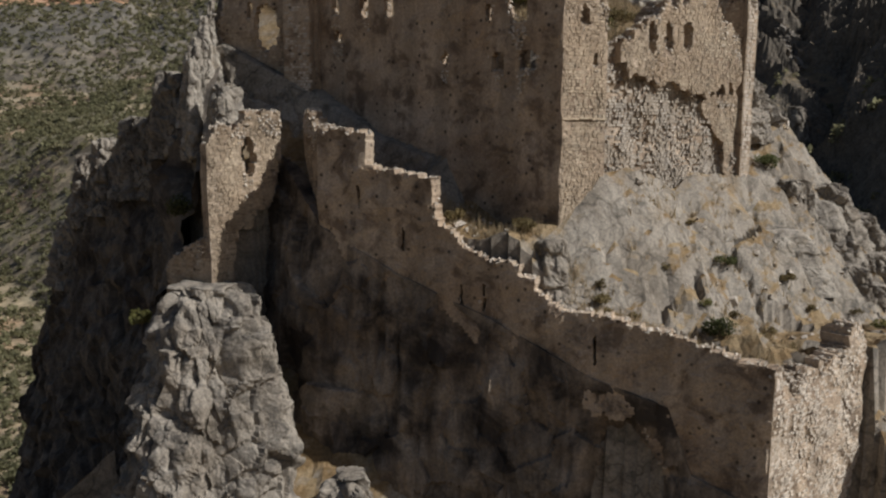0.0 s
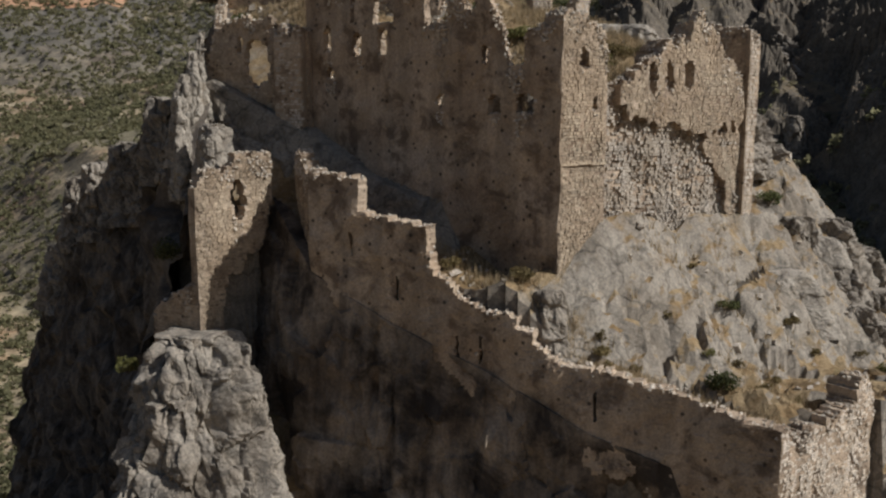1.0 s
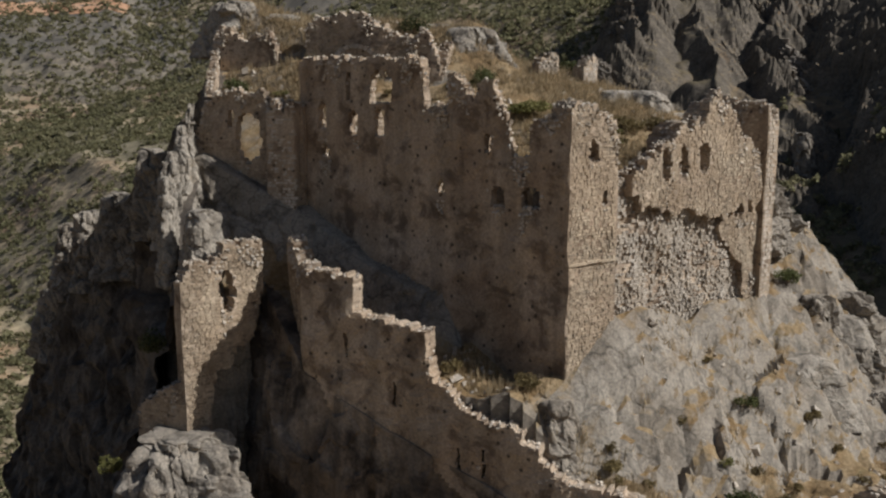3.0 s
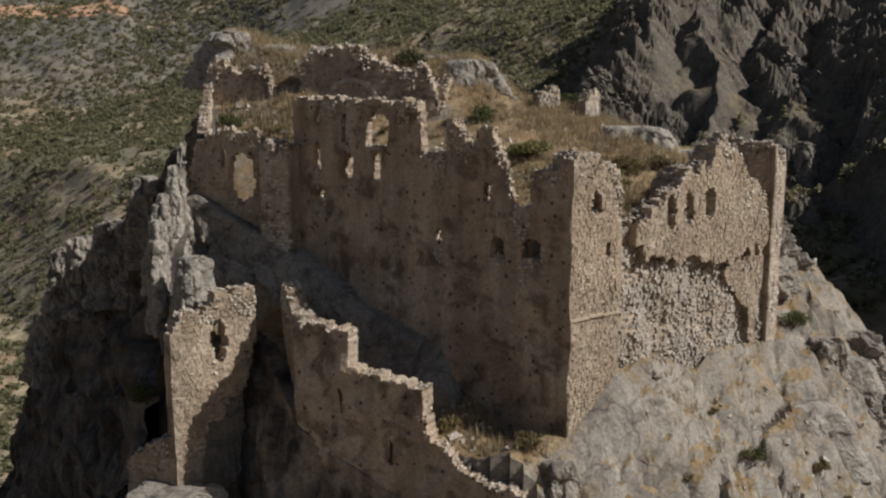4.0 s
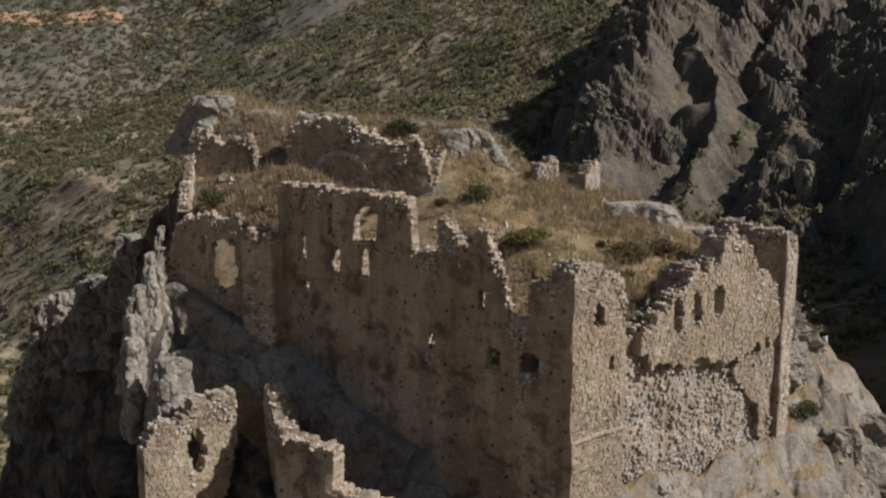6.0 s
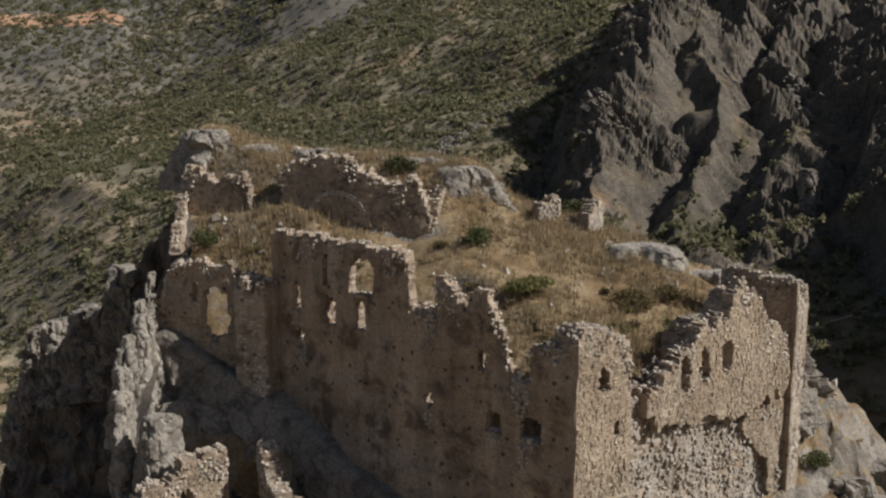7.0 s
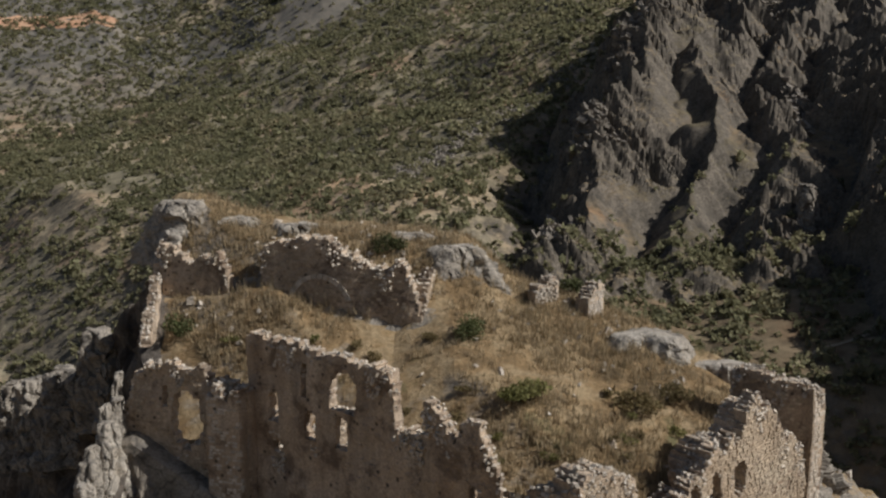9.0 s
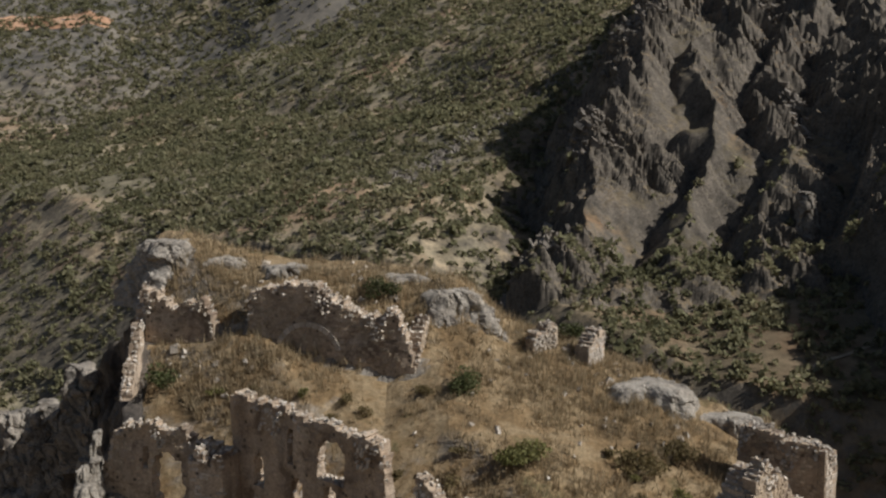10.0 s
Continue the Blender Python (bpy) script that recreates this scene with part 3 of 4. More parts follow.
def masonry(name, label, ln, start, stop, low, tops, holes=(), thick=1.8, set_out=0.0, stone=(0.32, 0.2), proud=0.045, seed=1, rough=0.08, ragged=0.25, category="ruined wall", keep_out=None, crown=0.75, stone_mat=None, parts=0, skip=0.12, below=None, parent=None):
    """A ruined wall: a rubble core with holes and a broken top, faced with single stones in uneven courses."""
    rng = np.random.default_rng(seed)
    o, d, n = ln
    cell = 0.22
    high = max(z for _, z in tops) + 0.6
    us, zs = np.arange(start, stop + 1e-6, cell), np.arange(low, high, cell)
    nu, nz = len(us), len(zs)

    def inside(u, z):
        top = np.interp(u, [a for a, _ in tops], [b for _, b in tops]) + ragged * vnoise(u * 1.9, u * 0, u * 0, seed) + ragged * 0.7 * vnoise(u * 4.3, u * 0, u * 0, seed + 9)
        ok = (z < top) & ~in_hole(u, z, holes)
        if below is not None:
            ok &= z > np.interp(u, [a for a, _ in below], [b for _, b in below]) + max(ragged, 0.45) * vnoise(u * 2.1, u * 0, u * 0, seed + 3) + 0.7 * (name == "curtain_wall") * vnoise(u * 0.7, u * 0, u * 0, seed + 6)
        return ok

    cu, cz_ = np.meshgrid(us[:-1] + cell / 2, zs[:-1] + cell / 2, indexing="ij")
    mask = inside(cu, cz_)
    U, Z = np.meshgrid(us, zs, indexing="ij")
    ju, jz = rng.uniform(-0.3, 0.3, U.shape) * cell, rng.uniform(-0.3, 0.3, U.shape) * cell
    ju[0], ju[-1] = 0, 0
    U2, Z2 = U + ju, Z + jz
    fr = set_out + rough * fbm(U, Z, U * 0, 2.2, 4, seed + 2)
    bk = set_out - thick + 2 * rough * fbm(U, Z, U * 0, 1.5, 3, seed + 4)

    def world(u, z, q):
        return np.stack([o[0] + d[0] * u + n[0] * q, o[1] + d[1] * u + n[1] * q, z], -1)

    V = np.concatenate([world(U2, Z2, fr).reshape(-1, 3), world(U2, Z2, bk).reshape(-1, 3)])
    idx = np.arange(nu * nz).reshape(nu, nz)
    off = nu * nz
    a, b, c, e = idx[:-1, :-1], idx[1:, :-1], idx[1:, 1:], idx[:-1, 1:]
    F = [np.stack([a, b, c, e], -1)[mask], np.stack([a, e, c, b], -1)[mask] + off]
    pad = np.pad(mask, 1)
    mid = pad[1:-1, 1:-1]
    for p, q, nb in ((a, b, pad[1:-1, :-2]), (c, e, pad[1:-1, 2:]), (e, a, pad[:-2, 1:-1]), (b, c, pad[2:, 1:-1])):
        m = mid & ~nb
        F.append(np.stack([q[m], p[m], p[m] + off, q[m] + off], -1))
    F = np.concatenate(F)
    used = np.unique(F)
    remap = np.zeros(len(V), int)
    remap[used] = np.arange(len(used))
    body = new(name, quick_mesh(name, V[used], remap[F], M_WALL))
    if parent:
        body.parent = parent
        tagged(body, label)
    else:
        tagged(body, label, category)

    # facing stones
    rows = []
    z = low
    while z < high:
        h = stone[1] * rng.uniform(0.75, 1.25)
        w = stone[0] * rng.uniform(0.5, 1.5, int((stop - start) / stone[0] * 1.4) + 4)
        u = start + rng.uniform(0, 0.2) + np.concatenate([[0], np.cumsum(w)[:-1]])
        rows.append(np.stack([u, w, np.full(len(u), z), np.full(len(u), h)], 1)[u + w <= stop])
        z += h
    u, w, z, h = np.concatenate(rows).T
    keep = inside(u + w * 0.15, z + h / 2) & inside(u + w * 0.85, z + h / 2) & (rng.random(len(u)) > skip + 0.35 * vnoise(u / 1.8, z / 1.8, u * 0, seed + 30))
    u, w, z, h = u[keep], w[keep], z[keep], h[keep]
    m = len(u)
    f = set_out + rough * fbm(u + w / 2, z + h / 2, u * 0, 2.2, 4, seed + 2)
    g = 0.012
    cu4 = np.stack([u + g, u + w - g, u + w - g, u + g], 1)
    cz4 = np.stack([z + g, z + g, z + h - g, z + h - g], 1)
    nip = rng.uniform(0.03, 0.2, (m, 4))
    mu, mz = (u + w / 2)[:, None], (z + h / 2)[:, None]
    fu, fz = cu4 + (mu - cu4) * nip + rng.uniform(-0.02, 0.02, (m, 4)), cz4 + (mz - cz4) * nip
    q = (f + proud * rng.uniform(0.2, 1.4, m))[:, None] + rng.uniform(-0.02, 0.02, (m, 4))
    verts = np.concatenate([world(fu, fz, q), world(cu4, cz4, np.repeat((f - 0.12)[:, None], 4, 1))], 1)
    box_f = np.array([(0, 1, 2, 3), (0, 4, 5, 1), (1, 5, 6, 2), (2, 6, 7, 3), (3, 7, 4, 0)])
    mat = stone_mat or M_STONE
    lone = min(parts, m)
    pick = np.argsort(np.hypot(u - (start + stop) / 2, z - (low * 0.3 + high * 0.7)))
    rest, singles = verts[pick[lone:]], verts[pick[:lone]]
    if len(rest):
        tagged(child("facing", quick_mesh("facing", rest.reshape(-1, 3), (box_f[None] + 8 * np.arange(len(rest))[:, None, None]).reshape(-1, 4), mat), body), kind="stuff")
    for one in singles:
        c = one.mean(0)
        child("stone", quick_mesh("stone", one - c, box_f, mat), body).location = c

    # loose stones on the broken crown and round the breaches
    edge = mid & ~pad[1:-1, 2:]
    rim = mid & (~pad[:-2, 1:-1] | ~pad[2:, 1:-1]) & ~edge
    rim[:2], rim[-2:] = False, False
    full = np.array([(3, 2, 1, 0), (4, 5, 6, 7), (0, 1, 5, 4), (1, 2, 6, 5), (2, 3, 7, 6), (3, 0, 4, 7)])
    cube = np.array([(-1, -1, -1), (1, -1, -1), (1, 1, -1), (-1, 1, -1), (-1, -1, 1), (1, -1, 1), (1, 1, 1), (-1, 1, 1)], float)
    spots = []
    steps = max(2, int(thick / 0.26))
    for which, lift, times in ((edge, 0.14, 2), (rim, 0.0, 1)):
        i, j = np.nonzero(which)
        for t in range(steps * times):
            go = rng.random(len(i)) < crown * (1.0 if lift else 0.75)
            k = go.sum()
            spots.append(world(us[i[go]] + cell / 2 + rng.uniform(-0.13, 0.13, k), zs[j[go]] + cell / 2 + lift * rng.uniform(-0.3, 1.3, k),
                               set_out - (t % steps + 0.5) * thick / steps + rng.uniform(-0.12, 0.12, k)))
    # torn facing below the crown, in tongues of uneven length
    for drop in range(1, 8):
        below_top = np.zeros_like(edge)
        below_top[:, :-drop] = edge[:, drop:]
        i, j = np.nonzero(below_top & mid)
        reach = 1.7 * (0.28 + vnoise(us[i] / 0.9, us[i] * 0, us[i] * 0, seed + 41))
        go = (reach > drop * cell) & (rng.random(len(i)) < 0.8) & (crown > 0.3)
        k = go.sum()
        spots.append(world(us[i[go]] + cell / 2 + rng.uniform(-0.1, 0.1, k), zs[j[go]] + cell / 2 + rng.uniform(-0.08, 0.08, k), set_out + rng.uniform(-0.03, 0.09, k)))
    p = np.concatenate(spots)
    if len(p):
        k = len(p)
        axes = np.linalg.qr(rng.normal(size=(k, 3, 3)) * 0.5 + np.eye(3))[0]
        shape = cube[None] * rng.uniform(0.045, 0.125, (k, 1, 3)) * rng.uniform(0.65, 1.15, (k, 8, 1))
        v = np.einsum("kij,klj->kli", axes, shape) + p[:, None]
        tagged(child("broken_crown", quick_mesh("broken_crown", v.reshape(-1, 3), (full[None] + 8 * np.arange(k)[:, None, None]).reshape(-1, 4), M_PALE), body, "pale broken stones along the ruined top"), kind="stuff")
    return body


K = KEEP_LONG  # the keep's profile is given from the corner, so turn it round
keep_top = [(0, 39.2), (0.7, 38.5), (2.65, 38.0), (2.75, 36.0), (4.0, 35.8), (4.1, 36.6), (4.4, 38.2), (5.2, 39.9), (5.5, 40.7), (6.2, 40.7), (6.55, 40.2), (6.6, 38.9), (7.2, 39.7), (7.8, 40.8), (8.5, 41.2), (8.8, 40.8), (8.95, 39.2), (10.7, 39.0), (10.9, 40.4), (11.0, 42.1), (16, 42.3), (21.3, 42.6), (22.3, 42.4)]
keep_holes = [("rect", 17.5, 40.5, 0.5, 2.0), ("arch", 14.5, 40.35, 2.0, 2.3), ("arch", 20.05, 38.5, 0.95, 1.9), ("arch", 17.0, 38.05, 0.85, 1.7), ("arch", 14.6, 38.05, 0.95, 1.9),
              ("ragged", 19.95, 35.95, 0.9, 0.9), ("rect", 5.85, 36.75, 0.35, 1.0), ("arch", 5.05, 33.55, 1.0, 1.4), ("arch", 2.75, 33.55, 1.25, 1.45), ("ragged", 9.45, 33.9, 0.8, 0.9)]
masonry("keep_wall", "tall ruined stone keep wall with slits and broken windows", KEEP, 0, K, 19.5, [(K - a, b) for a, b in reversed(keep_top)],
        [(k, K - a, b, w, h) for k, a, b, w, h in keep_holes], 0.7, seed=11, proud=0.03, skip=0.72, rough=0.14, ragged=0.2, parts=220, stone_mat=M_WALL)
masonry("wing_wall", "ruined stone wing wall with a large breached window", WING, -0.6, 8.7, 27.5, [(-0.6, 36.8), (0.6, 39.3), (1.2, 40.2), (5.6, 40.3), (6.1, 39.4), (8.7, 39.1)],
        [("ragged", 4.2, 37.0, 2.1, 4.0), ("rect", 2.6, 38.3, 0.45, 1.4)], 0.65, seed=12, rough=0.16, skip=0.6, ragged=0.35)
masonry("pilaster", "square stone pilaster at the keep's joint", WING, 6.2, 8.6, 27.5, [(6.2, 39.4), (8.6, 39.0)], (), 1.6, 0.9, seed=13, ragged=0.5, skip=0.45, stone_mat=M_PALE, category="wall buttress")
corner = masonry("corner_wall", "sunlit masonry corner of the keep with slit windows", EAST, 0, 4.2, 19.5, [(0, 39.0), (0.7, 39.2), (2.5, 38.6), (3.9, 38.0), (4.2, 37.0)],
        [("arch", 2.0, 36.5, 0.7, 1.4), ("arch", 3.15, 33.6, 0.5, 1.1)], 1.7, seed=14, parts=280, skip=0.04)
for u0, u1, z0 in ((-0.05, 1.5, 29.72), (1.52, 2.7, 29.76), (2.75, 4.2, 29.7)):
    pts = [(EAST[0][0] + EAST[1][0] * u + EAST[2][0] * q, EAST[0][1] + EAST[1][1] * u + EAST[2][1] * q, z) for q in (0.13, -0.2) for u, z in ((u0, z0), (u1, z0), (u1, z0 + 0.14), (u0, z0 + 0.14))]
    child("string_course", quick_mesh("string_course", pts, [(0, 1, 2, 3), (7, 6, 5, 4), (4, 5, 1, 0), (5, 6, 2, 1), (6, 7, 3, 2), (7, 4, 0, 3)], M_STONE), corner)
east_holes = [("ragged", 8.9, 35.4, 1.0, 2.6), ("ragged", 10.8, 35.4, 0.95, 2.1), ("ragged", 12.95, 35.6, 1.15, 2.0)]
east_top = [(4, 34.2), (5.4, 34.6), (7, 35.0), (8.3, 35.8), (9.6, 36.6), (11.2, 38.0), (12.6, 37.8), (13.6, 39.0), (14.3, 39.3), (16.2, 38.2), (17.3, 36.6), (19.2, 35), (20.6, 32)]
side = masonry("side_wall", "broken side wall with rubble core beside the keep corner", EAST, 3.8, 20.4, 21.5, east_top, east_holes, 1.3, -0.55, (0.26, 0.2), 0.14, seed=15, rough=0.3, skip=0.25, stone_mat=M_PALE)
masonry("panel", "surviving sunlit masonry panel of the side wall", EAST, 5.6, 20.0, 30.5, [(5.6, 34.6), (7, 35.1), (8.3, 36.0), (9.6, 36.8), (11.2, 38.2), (12.6, 38.0), (13.6, 39.2), (14.3, 39.7), (16.2, 38.7), (17.3, 37.2), (19.5, 35.7), (20.0, 34)],
        east_holes, 0.9, 0.0, seed=16, ragged=0.45, parts=280, skip=0.03, below=[(5.6, 33.8), (6.6, 32.8), (8.2, 32.4), (11.7, 32.1), (14.2, 31.5), (18.2, 32.1), (20.0, 32.3)], parent=side)
masonry("patch", "low surviving masonry patch of the side wall", EAST, 15.4, 20.1, 23, [(15.4, 30.9), (16.4, 31.6), (18.5, 31.5), (20.1, 31.7)], (), 0.7, -0.2, seed=17, skip=0.04, crown=0.2, below=[(15.4, 30.6), (16.4, 29.2), (18.4, 27.4), (18.9, 24), (20.1, 23)], parent=side)
pier = masonry("pier", "slender upright end pier of squared stone", EAST, 20.1, 21.5, 22, [(20.1, 39.2), (21.5, 39.0)], (), 1.3, 0.2, (0.5, 0.3), 0.03, seed=18, ragged=0.08, category="wall buttress", skip=-0.4, stone_mat=M_PALE, parts=120)
masonry("return", "shaded cross wall behind the pier", line((19.4, 69.5), (23.3, 67.2)), 0, 4.5, 26, [(0, 39.6), (0.5, 39.9), (4.5, 39.3)], (), 1.1, seed=28, ragged=0.12, skip=0.3, parent=pier)
masonry("curtain_wall", "stepped curtain wall of weathered stone in shade", OUTER, -0.6, 29.2, 8, [(-0.6, 29.0), (1.4, 29.2), (1.7, 28.9), (3.15, 28.9), (3.2, 26.6), (7.9, 26.0), (8.0, 24.6), (8.4, 23.0), (9.6, 22.5), (9.7, 21.9), (11.6, 21.3), (11.7, 20.9), (13.8, 20.8), (13.9, 20.2), (14.9, 20.1), (15.0, 19.3), (16.6, 18.2), (20.2, 17.9), (22.4, 17.4), (22.9, 17.5), (27.2, 16.2), (29.2, 16.0)],
        [("rect", 2.6, 24.6, 0.16, 1.7), ("rect", 5.9, 22.0, 0.16, 1.5), ("rect", 10.1, 18.3, 0.16, 1.7), ("rect", 11.6, 18.5, 0.16, 1.7), ("rect", 18.9, 15.9, 0.18, 1.7)], 1.1, seed=19, ragged=0.1, skip=0.7, proud=0.035, rough=0.18, crown=0.28, parts=220, stone_mat=M_WALL,
        below=[(-0.6, 21.5), (0.5, 21.5), (4, 19), (8, 17.5), (12, 15), (16, 13.5), (19, 12.2), (21.5, 12.4), (23, 9.5), (23.4, 8), (29.2, 8)])
masonry("spur_wall", "sunlit return wall with rough pale masonry", SPUR, 0, 11.4, -4, [(0, 16.0), (2.2, 15.3), (3.5, 15.4), (6, 15.2), (8.2, 15.5), (9, 16.6), (10.4, 16.9), (11.0, 15.8), (11.4, 14.4)], (), 1.2, seed=20, rough=0.25, proud=0.035, parts=180, ragged=0.3, skip=0.4, crown=0.5, stone_mat=M_PALE)
masonry("bastion", "sunlit ruined bastion wall with a breached window", BAST, 0, 6.1, 14, [(0, 28.2), (0.9, 29.1), (2.2, 29.2), (3.4, 30.3), (5.8, 30.3), (6.1, 29.5)], [("ragged", 3.3, 27.2, 1.1, 3.0)], 1.0, seed=21, skip=0.06, parts=220,
        below=[(0, 14), (1.55, 14), (1.7, 18.2), (2.0, 20.6), (2.4, 22.0), (3.6, 22.6), (4.9, 23.6), (5.7, 26.0), (6.1, 27.4)])
masonry("stub_wall", "low shaded stub wall with a sloping sunlit top", line((-19.9, 59.7), (-16.3, 58.5)), 0, 3.9, 14, [(0, 19.6), (1.2, 20.3), (2.6, 21.2), (3.9, 21.8)], (), 1.0, seed=31, ragged=0.15, skip=0.6)
masonry("link_wall", "shaded wall joining bastion and curtain wall", LINK, 0, 6.6, 17, [(0, 30.2), (2.0, 30.2), (3.6, 29.0), (6.6, 28.9)], (), 1.0, seed=22, skip=0.7)
UPPER = line((-11.2, 78.7), (-1.2, 76.0))
upper = masonry("upper_wall", "ruined upper citadel wall with a blocked arch", UPPER, 0, 12.0, 39.5, [(0, 46.0), (0.6, 46.3), (5.0, 46.7), (6.2, 46.0), (7.3, 45.3), (8.8, 44.8), (10.6, 45.3), (11.3, 43.4), (12.0, 41.2)], (), 1.2, seed=23, skip=0.7)
# springing stones of the blocked arch
for i in range(13):
    a0, a1 = (math.pi * (0.08 + 0.062 * (i + e)) for e in (0.06, 0.94))
    pts = []
    for q in (0.16, -0.1):
        for r, a in ((2.1, a0), (2.45, a0), (2.45, a1), (2.1, a1)):
            u, z = 4.4 + r * math.cos(a), 41.9 + r * math.sin(a)
            pts.append((UPPER[0][0] + UPPER[1][0] * u + UPPER[2][0] * q, UPPER[0][1] + UPPER[1][1] * u + UPPER[2][1] * q, z))
    child("voussoir", quick_mesh("voussoir", pts, [(3, 2, 1, 0), (4, 5, 6, 7), (0, 1, 5, 4), (1, 2, 6, 5), (2, 3, 7, 6), (3, 0, 4, 7)], M_PALE), upper)
UPPER_END = line((0.4, 75.6), (1.3, 79.0))
masonry("return", "sunlit return of the upper citadel wall", UPPER_END, 0, 3.4, 39.5, [(0, 41.4), (0.8, 43.2), (1.8, 44.0), (3.4, 44.6)], (), 0.9, seed=24, skip=-0.2, parent=upper)
UPPER_WEST = line((-18.8, 80.2), (-13.4, 78.9))
masonry("upper_wall", "broken upper wall stub above the cliff", UPPER_WEST, 0, 5.3, 41, [(0, 46.0), (1.0, 46.4), (1.3, 45.3), (2.6, 45.0), (4.5, 45.4), (5.0, 44.4), (5.4, 43)], (), 1.0, seed=25, skip=0.7, ragged=0.35)
masonry("parapet", "crumbling parapet along the cliff edge", line((-19.9, 83.5), (-18.5, 74.0)), 0, 9.6, 40, [(0, 46.0), (2.2, 45.0), (3.2, 43.5), (5, 43.2), (7, 41.7), (9.6, 40.7)], (), 0.6, seed=29, ragged=0.75, skip=0.3)
masonry("wall_stub", "low pale wall stub on the hill's brow", line((8.3, 78.0), (10.1, 79.3)), 0, 2.2, 39.5, [(0, 42.6), (0.8, 43.4), (2.2, 43.6)], (), 0.9, seed=26, stone_mat=M_PALE)
masonry("wall_stub", "taller pale wall stub on the hill's brow", line((11.9, 77.3), (13.3, 79.0)), 0, 2.2, 38.5, [(0, 42.0), (0.7, 42.9), (2.2, 43.2)], (), 1.0, seed=27, stone_mat=M_PALE)


# ---- plants and loose stones ----
def height_many(x, y):
    i, j = np.clip(np.searchsorted(gx, x) - 1, 0, len(gx) - 2), np.clip(np.searchsorted(gy, y) - 1, 0, len(gy) - 2)
    a, b = (x - gx[i]) / (gx[i + 1] - gx[i]), (y - gy[j]) / (gy[j + 1] - gy[j])
    return (GZ[i, j] * (1 - a) + GZ[i + 1, j] * a) * (1 - b) + (GZ[i, j + 1] * (1 - a) + GZ[i + 1, j + 1] * a) * b


def leaf_cloud(centres, size, rng):
    """Small bent leaf sprays: one quad each, turned at random."""
    n = len(centres)
    a = rng.normal(size=(n, 3))
    a /= np.linalg.norm(a, axis=1)[:, None]
    b = np.cross(a, rng.normal(size=(n, 3)))
    b /= np.linalg.norm(b, axis=1)[:, None] + 1e-9
    k = size[:, None]
    v = np.stack([centres - a * k, centres - b * k * 0.55, centres + a * k * rng.uniform(0.6, 1.1, (n, 1)), centres + b * k * 0.55], 1)
    return v.reshape(-1, 3), np.arange(4 * n).reshape(-1, 4)


def shrub(name, label, x, y, r, tall, seed, mat, leaves=900, z=None):
    """A bush: short stems and uneven lobes of small leaves."""
    rng = np.random.default_rng(seed)
    z = height_at(x, y) - 0.1 if z is None else z
    base = tagged(new(name), label, "bush")
    base.location = (x, y, z)
    lobes = 7
    at = np.stack([rng.uniform(-0.6, 0.6, lobes) * r, rng.uniform(-0.6, 0.6, lobes) * r, rng.uniform(0.3, 0.8, lobes) * tall], 1)
    which = rng.integers(0, lobes, leaves)
    p = rng.normal(size=(leaves, 3))
    p = p / np.linalg.norm(p, axis=1)[:, None] * (rng.uniform(0.2, 1, (leaves, 1)) ** 0.45)
    p = at[which] + p * np.array([r * 0.5, r * 0.5, tall * 0.32])
    p[:, 2] = np.maximum(p[:, 2], 0.03)
    v, f = leaf_cloud(p, rng.uniform(0.05, 0.13, leaves) * (0.6 + 0.4 * r), rng)
    child("crown", quick_mesh("crown", v, f, mat), base)
    for i in range(4):
        bm = bmesh.new()
        tip = Vector(at[i])
        bmesh.ops.create_cone(bm, segments=6, radius1=0.05, radius2=0.015, depth=tip.length, cap_ends=True)
        bmesh.ops.translate(bm, verts=bm.verts, vec=(0, 0, tip.length / 2))
        bm.transform(tip.to_track_quat("Z", "Y").to_matrix().to_4x4())
        me = bpy.data.meshes.new("stem")
        bm.to_mesh(me)
        bm.free()
        me.materials.append(M_BARK)
        child("stem", me, base)
    return base


